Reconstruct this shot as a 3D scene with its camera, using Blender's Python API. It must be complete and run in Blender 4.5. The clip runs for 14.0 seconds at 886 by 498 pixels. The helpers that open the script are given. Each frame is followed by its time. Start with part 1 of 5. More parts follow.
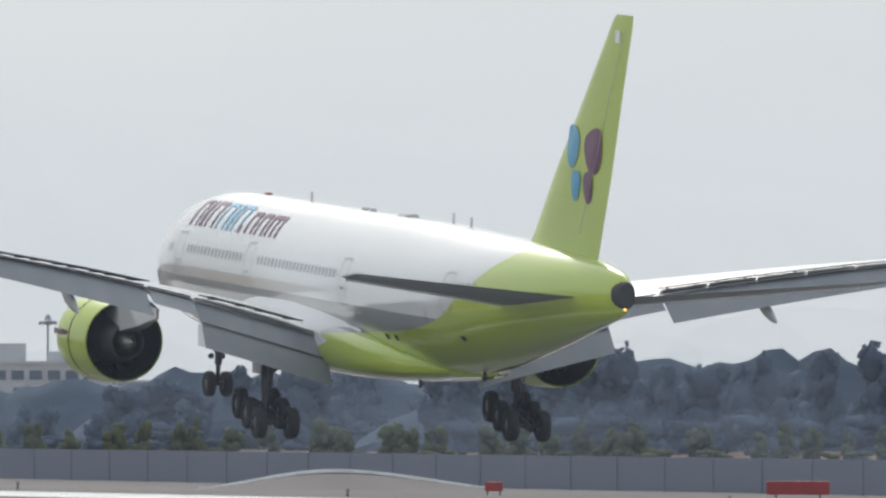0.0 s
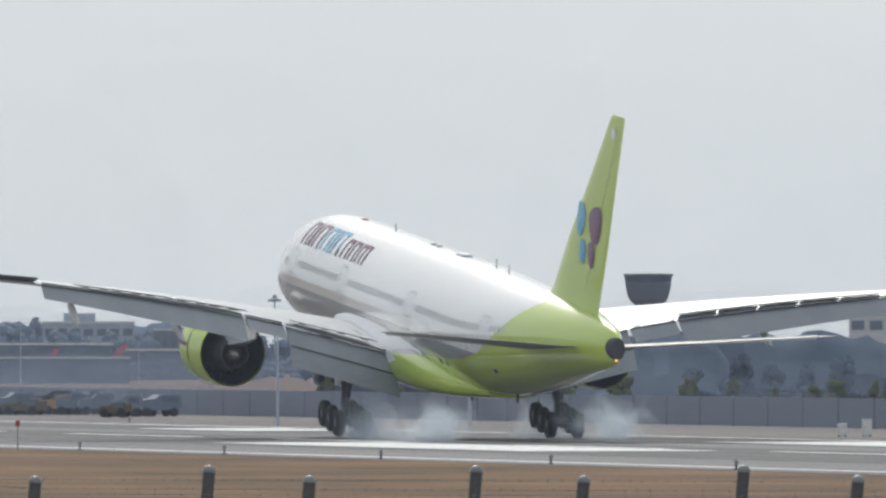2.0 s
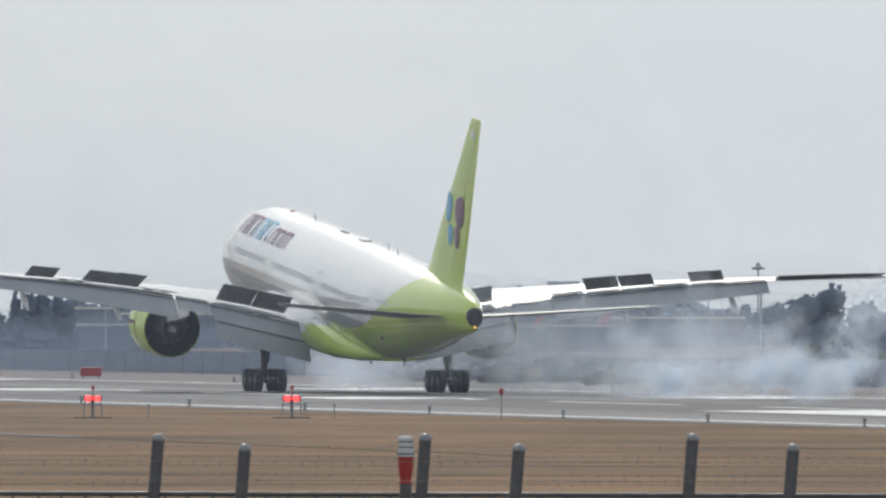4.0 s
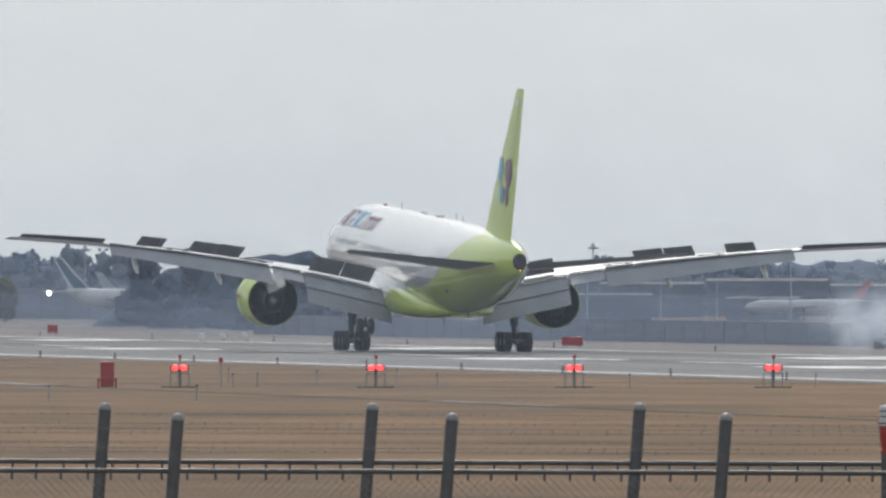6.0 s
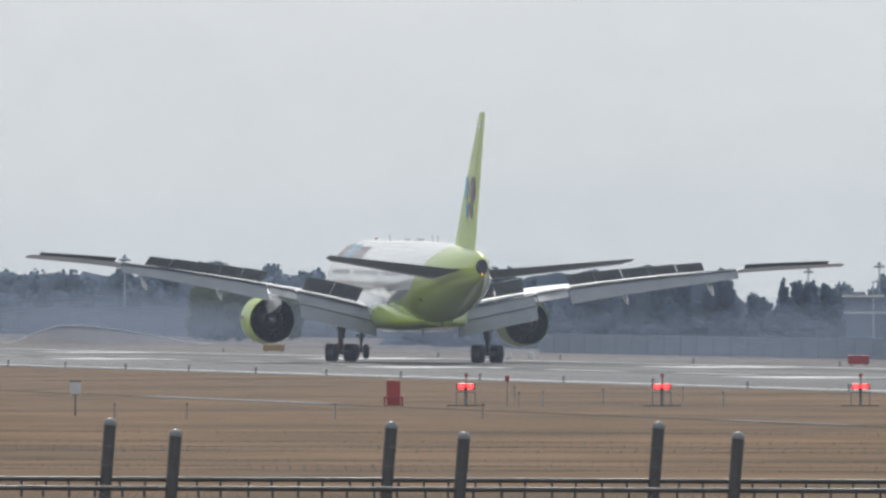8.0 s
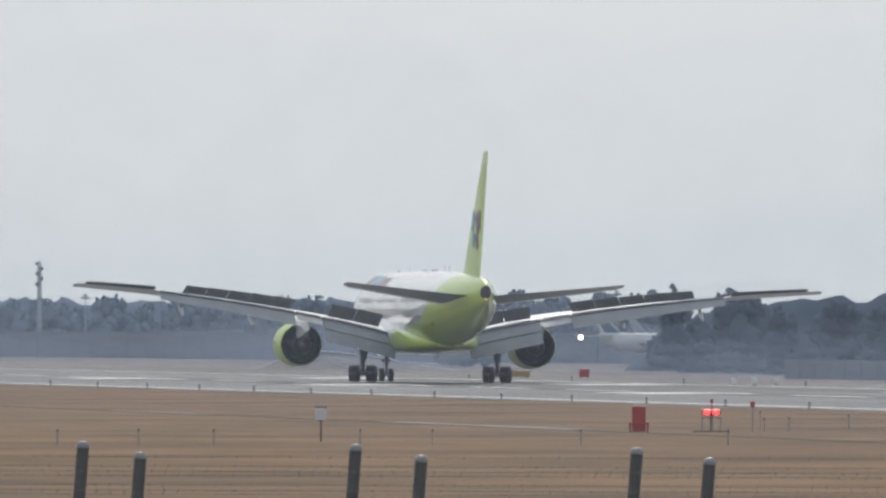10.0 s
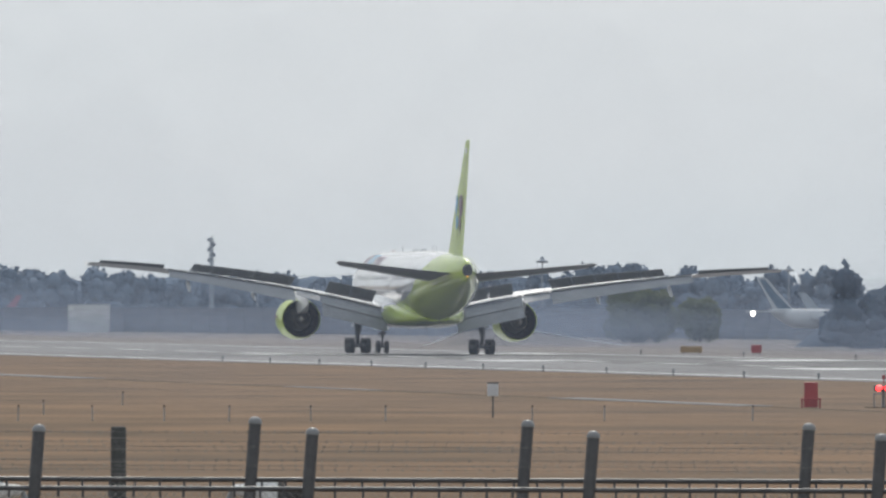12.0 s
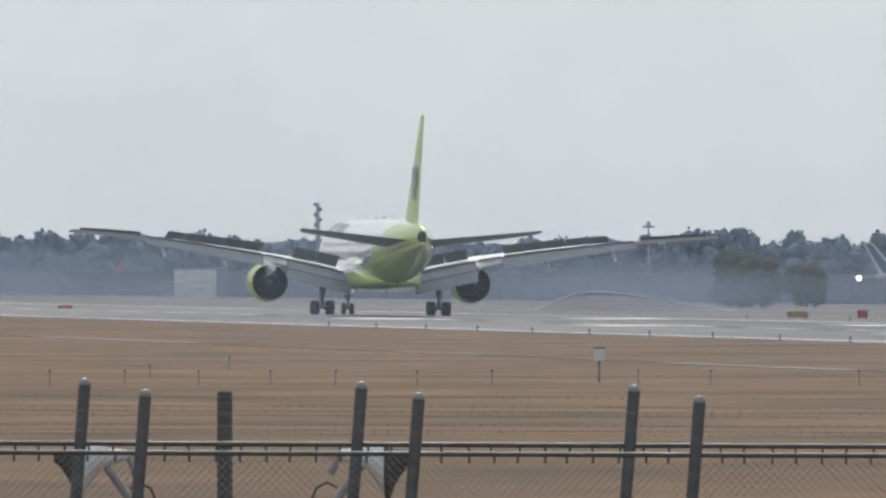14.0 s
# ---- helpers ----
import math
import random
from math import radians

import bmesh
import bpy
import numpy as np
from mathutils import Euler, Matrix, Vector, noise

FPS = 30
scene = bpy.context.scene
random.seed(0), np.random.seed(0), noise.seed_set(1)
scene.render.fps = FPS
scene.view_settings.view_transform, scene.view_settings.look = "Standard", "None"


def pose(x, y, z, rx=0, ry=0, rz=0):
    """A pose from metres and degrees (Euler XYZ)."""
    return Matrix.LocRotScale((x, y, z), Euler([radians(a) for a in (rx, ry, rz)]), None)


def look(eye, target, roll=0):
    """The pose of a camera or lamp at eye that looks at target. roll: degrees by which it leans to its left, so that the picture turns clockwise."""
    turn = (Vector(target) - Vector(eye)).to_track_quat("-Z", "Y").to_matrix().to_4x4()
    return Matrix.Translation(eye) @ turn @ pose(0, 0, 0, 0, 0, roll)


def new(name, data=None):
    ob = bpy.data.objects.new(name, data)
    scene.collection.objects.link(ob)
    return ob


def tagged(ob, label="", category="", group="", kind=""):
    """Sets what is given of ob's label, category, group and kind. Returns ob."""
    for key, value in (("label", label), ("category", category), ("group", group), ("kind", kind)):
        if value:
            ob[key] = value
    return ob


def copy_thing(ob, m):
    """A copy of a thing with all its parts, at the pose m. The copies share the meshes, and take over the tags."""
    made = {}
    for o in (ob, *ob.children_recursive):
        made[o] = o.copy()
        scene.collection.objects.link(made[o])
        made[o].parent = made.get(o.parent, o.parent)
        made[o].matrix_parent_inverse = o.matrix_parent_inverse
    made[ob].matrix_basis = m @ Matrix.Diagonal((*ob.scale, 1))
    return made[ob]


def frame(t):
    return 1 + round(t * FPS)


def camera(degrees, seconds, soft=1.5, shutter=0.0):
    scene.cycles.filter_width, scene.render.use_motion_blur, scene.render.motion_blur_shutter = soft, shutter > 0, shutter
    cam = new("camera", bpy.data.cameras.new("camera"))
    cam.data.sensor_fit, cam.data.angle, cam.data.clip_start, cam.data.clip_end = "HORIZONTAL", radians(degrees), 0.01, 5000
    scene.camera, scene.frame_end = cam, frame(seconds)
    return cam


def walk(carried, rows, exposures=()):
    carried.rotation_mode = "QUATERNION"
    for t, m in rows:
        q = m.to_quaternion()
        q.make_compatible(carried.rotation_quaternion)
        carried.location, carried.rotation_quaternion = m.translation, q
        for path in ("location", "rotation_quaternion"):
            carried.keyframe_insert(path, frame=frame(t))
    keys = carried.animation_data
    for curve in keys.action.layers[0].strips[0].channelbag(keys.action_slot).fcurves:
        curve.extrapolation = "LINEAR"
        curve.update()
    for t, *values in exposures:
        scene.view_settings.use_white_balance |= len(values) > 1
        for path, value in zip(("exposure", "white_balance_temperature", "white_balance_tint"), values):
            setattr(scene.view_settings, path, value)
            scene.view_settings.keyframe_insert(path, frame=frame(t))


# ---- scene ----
import itertools

cam = camera(3.0, 14.0, soft=2.5)
# The camera stands on one spot and pans after the aircraft: seconds, tilt up, bearing to the right of +y.
PAN = [
    (0, 0.477, 16.328),
    (0.2, 0.442, 15.973),
    (0.4, 0.404, 15.749),
    (0.6, 0.373, 15.439),
    (0.8, 0.354, 15.021),
    (1.0, 0.341, 14.690),
    (1.5, 0.348, 14.051),
    (2.0, 0.308, 13.360),
    (2.5, 0.281, 12.790),
    (2.7, 0.285, 12.645),
    (4.8, 0.119, 11.054),
    (5, 0.098, 10.876),
    (5.5, 0.092, 10.501),
    (6, 0.096, 10.092),
    (6.5, 0.105, 9.772),
    (7, 0.107, 9.531),
    (7.5, 0.126, 9.332),
    (8, 0.159, 9.123),
    (8.5, 0.191, 8.863),
    (9, 0.247, 8.653),
    (9.2, 0.255, 8.572),
    (11.3, 0.203, 7.885),
    (11.5, 0.191, 7.820),
    (12, 0.165, 7.709),
    (12.5, 0.113, 7.558),
    (13, 0.082, 7.455),
    (13.5, 0.075, 7.418),
    (14, 0.046, 7.349),
]
walk(cam, [(t, pose(0, 0, 5.0, 90 + tilt, 0, -bearing)) for t, tilt, bearing in PAN])

# ---------------------------------------------------------------- light
scene.cycles.transparent_max_bounces = 64
SUN_AZ, SUN_EL = 7.0, 36.0     # bearing from +y towards +x, height
world = bpy.data.worlds.new("sky")
scene.world = world
world.use_nodes = True
wn, wl = world.node_tree.nodes, world.node_tree.links
wn.clear()
w_out = wn.new("ShaderNodeOutputWorld")
w_bg = wn.new("ShaderNodeBackground")
w_sky = wn.new("ShaderNodeTexSky")
w_sky.sky_type, w_sky.sun_disc = "NISHITA", False
w_sky.sun_elevation, w_sky.sun_rotation = radians(SUN_EL), radians(SUN_AZ)
w_sky.dust_density = 4.0
w_gain = wn.new("ShaderNodeVectorMath")
w_gain.operation = "SCALE"
w_gain.inputs["Scale"].default_value = 0.10
w_co = wn.new("ShaderNodeTexCoord")
w_map = wn.new("ShaderNodeMapping")
w_map.inputs["Scale"].default_value = (9.0, 9.0, 60.0)
w_noise = wn.new("ShaderNodeTexNoise")
w_noise.inputs["Scale"].default_value, w_noise.inputs["Detail"].default_value = 1.2, 5.0
w_ramp = wn.new("ShaderNodeValToRGB")
w_ramp.color_ramp.elements[0].position, w_ramp.color_ramp.elements[0].color = 0.3, (0.665, 0.73, 0.782, 1)
w_ramp.color_ramp.elements[1].position, w_ramp.color_ramp.elements[1].color = 0.75, (0.72, 0.765, 0.805, 1)
w_mix = wn.new("ShaderNodeMixRGB")
w_mix.inputs[0].default_value = 0.93     # a veil of thin cloud over the blue
wl.new(w_co.outputs["Generated"], w_map.inputs[0])
wl.new(w_map.outputs[0], w_noise.inputs["Vector"])
wl.new(w_noise.outputs[0], w_ramp.inputs[0])
wl.new(w_sky.outputs[0], w_gain.inputs[0])
wl.new(w_gain.outputs[0], w_mix.inputs[1])
wl.new(w_ramp.outputs[0], w_mix.inputs[2])
wl.new(w_mix.outputs[0], w_bg.inputs[0])
wl.new(w_bg.outputs[0], w_out.inputs[0])

sun = new("sun", bpy.data.lights.new("sun", "SUN"))
sun.data.energy, sun.data.angle, sun.data.color = 2.6, radians(3.0), (1.0, 0.95, 0.87)
sun.matrix_world = look((0, 0, 0), (-math.sin(radians(SUN_AZ)) * math.cos(radians(SUN_EL)),
                                    -math.cos(radians(SUN_AZ)) * math.cos(radians(SUN_EL)), -math.sin(radians(SUN_EL))))


# ---------------------------------------------------------------- materials
def mat(name, a, b=None, rough=0.6, metal=0.0, size=1.0, bump=0.0, detail=6.0, stretch=(1, 1, 1), coat=0.0, vary=0.0, fine=8.0, spec=0.5):
    """A surface of two colours in patches at two scales, with relief and uneven gloss. size: metres across a patch."""
    m = bpy.data.materials.new(name)
    m.use_nodes = True
    n, l = m.node_tree.nodes, m.node_tree.links
    p = n["Principled BSDF"]
    b = b or tuple(c * 0.8 for c in a)
    co = n.new("ShaderNodeTexCoord")
    mp = n.new("ShaderNodeMapping")
    mp.inputs["Scale"].default_value = stretch
    l.new(co.outputs["Object"], mp.inputs[0])
    big, small = n.new("ShaderNodeTexNoise"), n.new("ShaderNodeTexNoise")
    big.inputs["Scale"].default_value, big.inputs["Detail"].default_value = 1.0 / size, detail
    small.inputs["Scale"].default_value, small.inputs["Detail"].default_value = fine / size, 4.0
    l.new(mp.outputs[0], big.inputs["Vector"])
    l.new(mp.outputs[0], small.inputs["Vector"])
    add = n.new("ShaderNodeMath")
    add.operation = "MULTIPLY_ADD"
    add.inputs[1].default_value = 0.45
    l.new(small.outputs[0], add.inputs[0])
    l.new(big.outputs[0], add.inputs[2])
    ramp = n.new("ShaderNodeMapRange")
    ramp.inputs["From Min"].default_value, ramp.inputs["From Max"].default_value = 0.50, 0.95
    l.new(add.outputs[0], ramp.inputs["Value"])
    mix = n.new("ShaderNodeMixRGB")
    mix.inputs[1].default_value, mix.inputs[2].default_value = (*a, 1), (*b, 1)
    l.new(ramp.outputs[0], mix.inputs[0])
    out = mix.outputs[0]
    if vary:
        info = n.new("ShaderNodeNewGeometry")
        hsv = n.new("ShaderNodeHueSaturation")
        vr = n.new("ShaderNodeMapRange")
        vr.inputs["To Min"].default_value, vr.inputs["To Max"].default_value = 1 - vary, 1 + vary
        l.new(info.outputs["Random Per Island"], vr.inputs["Value"])
        l.new(vr.outputs[0], hsv.inputs["Value"])
        l.new(out, hsv.inputs["Color"])
        out = hsv.outputs[0]
    l.new(out, p.inputs["Base Color"])
    rr = n.new("ShaderNodeMapRange")
    rr.inputs["To Min"].default_value, rr.inputs["To Max"].default_value = max(0.02, rough - 0.06), min(1, rough + 0.06)
    l.new(big.outputs[0], rr.inputs["Value"])
    l.new(rr.outputs[0], p.inputs["Roughness"])
    p.inputs["Metallic"].default_value = metal
    p.inputs["Specular IOR Level"].default_value = spec
    p.inputs["Coat Weight"].default_value = coat
    p.inputs["Coat Roughness"].default_value = 0.05
    if bump:
        bp = n.new("ShaderNodeBump")
        bp.inputs["Strength"].default_value, bp.inputs["Distance"].default_value = 0.6, bump
        l.new(add.outputs[0], bp.inputs["Height"])
        l.new(bp.outputs[0], p.inputs["Normal"])
    return m


def glow(name, col, power):
    m = bpy.data.materials.new(name)
    m.use_nodes = True
    p = m.node_tree.nodes["Principled BSDF"]
    p.inputs["Base Color"].default_value = (*col, 1)
    p.inputs["Emission Color"].default_value = (*col, 1)
    p.inputs["Emission Strength"].default_value = power
    return m


GREEN, GREEN2 = (0.47, 0.60, 0.045), (0.43, 0.56, 0.04)
M_GREEN = mat("lime_paint", GREEN, GREEN2, 0.36, 0, 3.0, coat=0.35)
M_WHITE = mat("white_paint", (0.80, 0.80, 0.80), (0.765, 0.765, 0.77), 0.3, 0, 2.5, coat=0.8)
M_GREY = mat("aircraft_grey", (0.58, 0.60, 0.62), (0.50, 0.52, 0.54), 0.30, 0, 1.6, stretch=(1, 0.3, 1))
# Flaps: wing grey darkened in the colour for faces turned from the sun.
M_FLAP = mat("flap_shade_grey", (0.27, 0.285, 0.31), (0.21, 0.225, 0.25), 0.45, 0, 1.2, stretch=(1, 0.3, 1))
M_SPOIL_SHADE = mat("spoiler_shade_grey", (0.15, 0.155, 0.16), (0.10, 0.105, 0.11), 0.6, 0, 0.8)
# Tailplane and aileron grey carries the shade of their undersides in its colour.
M_SHADE_GREY = mat("tail_shade_grey", (0.23, 0.24, 0.25), (0.17, 0.18, 0.19), 0.5, 0, 1.5)
M_TYRE = mat("tyre_rubber", (0.028, 0.028, 0.031), (0.04, 0.039, 0.041), 0.85, 0, 0.3, bump=0.004)
M_STEEL = mat("gear_steel", (0.10, 0.10, 0.107), (0.055, 0.055, 0.06), 0.45, 0.5, 0.4)
M_HOT = mat("exhaust_metal", (0.42, 0.40, 0.38), (0.26, 0.245, 0.23), 0.38, 0.8, 0.7)
M_DARK = mat("dark_cavity", (0.06, 0.06, 0.064), (0.045, 0.045, 0.048), 0.8, 0, 0.5)
M_PURPLE = mat("plum_paint", (0.155, 0.05, 0.12), (0.14, 0.045, 0.11), 0.35, 0, 2.0)
M_BLUE = mat("sky_blue_paint", (0.10, 0.42, 0.65), (0.09, 0.38, 0.60), 0.35, 0, 2.0)
M_WINDOW = mat("cabin_glass", (0.58, 0.59, 0.61), (0.52, 0.53, 0.55), 0.2, 0, 0.5)
M_LINE = mat("panel_line_grey", (0.50, 0.51, 0.52), (0.44, 0.45, 0.46), 0.5, 0, 0.5)
M_AMBER = glow("amber_light", (1.0, 0.50, 0.10), 2.5)
M_RED_L = glow("red_lamp", (1.0, 0.025, 0.025), 6.0)
M_WHITE_L = glow("white_lamp", (1.0, 0.95, 0.85), 8.0)
M_GRASS = mat("dry_grass", (0.245, 0.158, 0.100), (0.110, 0.088, 0.068), 0.95, 0, 7.0, stretch=(0.45, 0.30, 1), bump=0.02, fine=6.0, spec=0.02)
M_GRASS2 = mat("worn_verge", (0.135, 0.115, 0.085), (0.10, 0.09, 0.07), 0.95, 0, 7.0, stretch=(0.5, 0.12, 1), bump=0.02, spec=0.02)
M_FAR = mat("pale_verge", (0.25, 0.228, 0.222), (0.19, 0.178, 0.178), 0.95, 0, 14.0, stretch=(0.6, 0.1, 1), spec=0.02)
M_RUNWAY = mat("worn_asphalt", (0.19, 0.188, 0.195), (0.13, 0.129, 0.135), 0.85, 0, 12.0, stretch=(1.0, 0.06, 1), fine=12.0, spec=0.12)
M_RUBBER = mat("rubber_marks", (0.08, 0.08, 0.083), (0.125, 0.125, 0.128), 0.85, 0, 6.0, stretch=(2.0, 0.05, 1), spec=0.12)
M_MARK = mat("runway_white", (0.78, 0.79, 0.79), (0.55, 0.55, 0.54), 0.8, 0, 2.0, spec=0.12)
M_CONC = mat("concrete", (0.27, 0.27, 0.265), (0.20, 0.20, 0.20), 0.85, 0, 3.0, spec=0.02)
M_REDP = mat("red_paint", (0.36, 0.035, 0.035), (0.27, 0.03, 0.03), 0.5, 0, 0.5)
M_ORANGE = mat("ochre_paint", (0.34, 0.22, 0.09), (0.28, 0.18, 0.08), 0.6, 0, 0.5)
M_GALV = mat("galvanised_steel", (0.115, 0.12, 0.13), (0.07, 0.074, 0.08), 0.55, 0.35, 0.12, bump=0.001)
M_WIRE = mat("fence_wire", (0.24, 0.24, 0.24), (0.15, 0.15, 0.15), 0.5, 0.5, 0.2)
M_CAP = mat("weathered_cap", (0.26, 0.27, 0.28), (0.18, 0.19, 0.20), 0.5, 0, 0.08)
M_POSTD = mat("old_wooden_post", (0.09, 0.095, 0.095), (0.05, 0.055, 0.055), 0.8, 0, 0.1, stretch=(1, 1, 0.2))
# The bluish haze of distance is put into this leaf colour.
M_LEAF = mat("haze_tinted_foliage", (0.118, 0.153, 0.205), (0.104, 0.137, 0.188), 0.9, 0, 4.0, vary=0.06, spec=0.02)
M_LEAF2 = mat("near_foliage", (0.15, 0.165, 0.095), (0.12, 0.135, 0.085), 0.9, 0, 3.0, vary=0.08, spec=0.02)
for leaf in (M_LEAF, M_LEAF2):      # light passes through the leaves
    nn, ll = leaf.node_tree.nodes, leaf.node_tree.links
    pr, mo = nn["Principled BSDF"], nn["Material Output"]
    tl, mx = nn.new("ShaderNodeBsdfTranslucent"), nn.new("ShaderNodeMixShader")
    mx.inputs[0].default_value = 0.3
    ll.new(pr.inputs["Base Color"].links[0].from_socket, tl.inputs[0])
    ll.new(pr.outputs[0], mx.inputs[1])
    ll.new(tl.outputs[0], mx.inputs[2])
    ll.new(mx.outputs[0], mo.inputs[0])
# Farthest woods: thicker haze put into the leaf colour, paler and bluer.
M_LEAF3 = mat("pale_haze_tinted_foliage", (0.195, 0.24, 0.305), (0.175, 0.22, 0.285), 0.9, 0, 4.0, vary=0.05, spec=0.02)
M_TRUNK = mat("bark", (0.10, 0.095, 0.095), (0.07, 0.07, 0.07), 0.9, 0, 0.6)
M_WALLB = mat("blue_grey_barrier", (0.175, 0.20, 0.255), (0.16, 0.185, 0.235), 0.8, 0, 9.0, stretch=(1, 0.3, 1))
# Far buildings and masts: base colours blued to hold the haze of distance.
M_BLDG = mat("hazed_grey_cladding", (0.38, 0.43, 0.49), (0.33, 0.38, 0.44), 0.7, 0, 12.0)
M_BLDGW = mat("pale_cladding", (0.55, 0.57, 0.59), (0.48, 0.50, 0.53), 0.7, 0, 10.0)
M_BLDGD = mat("hazed_slate_cladding", (0.14, 0.17, 0.225), (0.115, 0.145, 0.20), 0.7, 0, 10.0)
M_GLASSB = mat("tinted_glazing", (0.13, 0.17, 0.22), (0.10, 0.13, 0.18), 0.15, 0, 5.0)
M_TAILR = mat("pink_red_paint", (0.42, 0.12, 0.15), (0.36, 0.10, 0.13), 0.5, 0, 3.0)
M_TAILB = mat("slate_blue_paint", (0.11, 0.17, 0.24), (0.09, 0.14, 0.20), 0.5, 0, 3.0)


def fuselage_paint():
    """White body with a grey belly; lime over the tail and along the belly behind the wing."""
    m = mat("two_tone_paint", (0.80, 0.80, 0.80), (0.775, 0.775, 0.78), 0.30, 0, 2.5, coat=1.0)
    n, l = m.node_tree.nodes, m.node_tree.links
    p = n["Principled BSDF"]
    old = p.inputs["Base Color"].links[0].from_socket
    co = n.new("ShaderNodeTexCoord")
    sep = n.new("ShaderNodeSeparateXYZ")
    l.new(co.outputs["Object"], sep.inputs[0])
    # how far forward the lime reaches at each height, from the belly to the crown
    high = n.new("ShaderNodeMapRange")
    high.inputs["From Min"].default_value, high.inputs["From Max"].default_value = 3.0, 9.0
    l.new(sep.outputs["Z"], high.inputs["Value"])
    reach = n.new("ShaderNodeFloatCurve")
    cur = reach.mapping.curves[0]
    cur.points[0].location, cur.points[1].location = (0.0, 0.95), (1.0, 0.07)
    for z, y in ((3.9, 0.5), (4.35, -4.5), (4.75, -10.5), (5.3, -14.6), (6.5, -17.8), (7.8, -20.2)):
        cur.points.new((z - 3.0) / 6.0, (y + 24) / 28)
    reach.mapping.update()
    l.new(high.outputs[0], reach.inputs["Value"])
    low = n.new("ShaderNodeMapRange")
    low.inputs["To Min"].default_value, low.inputs["To Max"].default_value = -24.0, 4.0
    l.new(reach.outputs[0], low.inputs["Value"])
    less = n.new("ShaderNodeMath")
    less.operation = "SUBTRACT"
    l.new(low.outputs[0], less.inputs[0])
    l.new(sep.outputs["Y"], less.inputs[1])
    edge = n.new("ShaderNodeMapRange")
    edge.inputs["From Min"].default_value, edge.inputs["From Max"].default_value = -0.04, 0.04
    l.new(less.outputs[0], edge.inputs["Value"])
    belly = n.new("ShaderNodeMapRange")
    belly.inputs["From Min"].default_value, belly.inputs["From Max"].default_value = 5.50, 5.44
    l.new(sep.outputs["Z"], belly.inputs["Value"])
    grey = n.new("ShaderNodeMixRGB")
    grey.inputs[2].default_value = (0.27, 0.275, 0.28, 1)
    l.new(belly.outputs[0], grey.inputs[0])
    l.new(old, grey.inputs[1])
    mix = n.new("ShaderNodeMixRGB")
    mix.inputs[2].default_value = (*GREEN, 1)
    l.new(edge.outputs[0], mix.inputs[0])
    l.new(grey.outputs[0], mix.inputs[1])
    l.new(mix.outputs[0], p.inputs["Base Color"])
    return m


M_FUS = fuselage_paint()


def smoke_mat(name, tint, thin, thick, scale):
    """Thin wisps: mostly clear, lit alike from both sides."""
    m = bpy.data.materials.new(name)
    m.use_nodes = True
    n, l = m.node_tree.nodes, m.node_tree.links
    n.clear()
    out, mix, both = n.new("ShaderNodeOutputMaterial"), n.new("ShaderNodeMixShader"), n.new("ShaderNodeMixShader")
    tr, tl, df = n.new("ShaderNodeBsdfTransparent"), n.new("ShaderNodeBsdfTranslucent"), n.new("ShaderNodeBsdfDiffuse")
    for k in (tl, df):
        k.inputs[0].default_value = (*tint, 1)
    co, no, mr = n.new("ShaderNodeTexCoord"), n.new("ShaderNodeTexNoise"), n.new("ShaderNodeMapRange")
    no.inputs["Scale"].default_value, no.inputs["Detail"].default_value = scale, 4.0
    mr.inputs["From Min"].default_value, mr.inputs["From Max"].default_value = 0.35, 0.7
    mr.inputs["To Min"].default_value, mr.inputs["To Max"].default_value = thin, thick
    l.new(co.outputs["Object"], no.inputs["Vector"])
    l.new(no.outputs[0], mr.inputs["Value"])
    l.new(mr.outputs[0], mix.inputs[0])
    both.inputs[0].default_value = 0.5
    l.new(tl.outputs[0], both.inputs[1])
    l.new(df.outputs[0], both.inputs[2])
    l.new(tr.outputs[0], mix.inputs[1])
    l.new(both.outputs[0], mix.inputs[2])
    l.new(mix.outputs[0], out.inputs[0])
    return m


M_SMOKE = smoke_mat("tyre_smoke", (0.82, 0.90, 1.0), 0.004, 0.10, 0.6)
M_SMOKE2 = smoke_mat("thin_smoke", (0.78, 0.84, 0.93), 0.010, 0.062, 0.35)
# Tints of the added sheets that pale what lies behind them like haze.
M_HAZE = smoke_mat("far_haze_sheets", (0.27, 0.33, 0.445), 0.024, 0.044, 0.02)
M_VEIL = smoke_mat("air_veil_tint", (0.33, 0.39, 0.50), 0.009, 0.012, 0.01)


# ---------------------------------------------------------------- building helpers
def part(name, bm, material, parent=None, label="", smooth=False, m=None):
    """Links a bmesh as one mesh object under a thing or a part; m: its place in the parent's space."""
    me = bpy.data.meshes.new(name)
    bm.normal_update()
    bm.to_mesh(me)
    bm.free()
    me.materials.append(material)
    if smooth:
        for f in me.polygons:
            f.use_smooth = True
        me.set_sharp_from_angle(angle=radians(38))
    ob = new(name, me)
    if parent:
        ob.parent = parent
    if m is not None:
        ob.matrix_basis = m
    if label:
        ob["label"] = label
    return ob


def share(ob, parent, m):
    """Another piece on the same mesh."""
    o = new(ob.name.split(".")[0], ob.data)
    o.parent, o.matrix_basis = parent, m
    return o


def thing(name, m, label, category, group="", kind=""):
    return place(tagged(new(name), label, category, group, kind), m)


def place(ob, m):
    ob.matrix_basis = m
    return ob


def box(bm, cx, cy, cz, sx, sy, sz, m=None, bevel=0.0):
    t = Matrix.Translation((cx, cy, cz)) @ Matrix.Diagonal((sx, sy, sz, 1))
    r = bmesh.ops.create_cube(bm, size=1, matrix=(m @ t) if m is not None else t)
    if bevel:
        es = list({e for v in r["verts"] for e in v.link_edges})
        bmesh.ops.bevel(bm, geom=es, offset=bevel, segments=2, affect="EDGES", profile=0.5)
    return bm


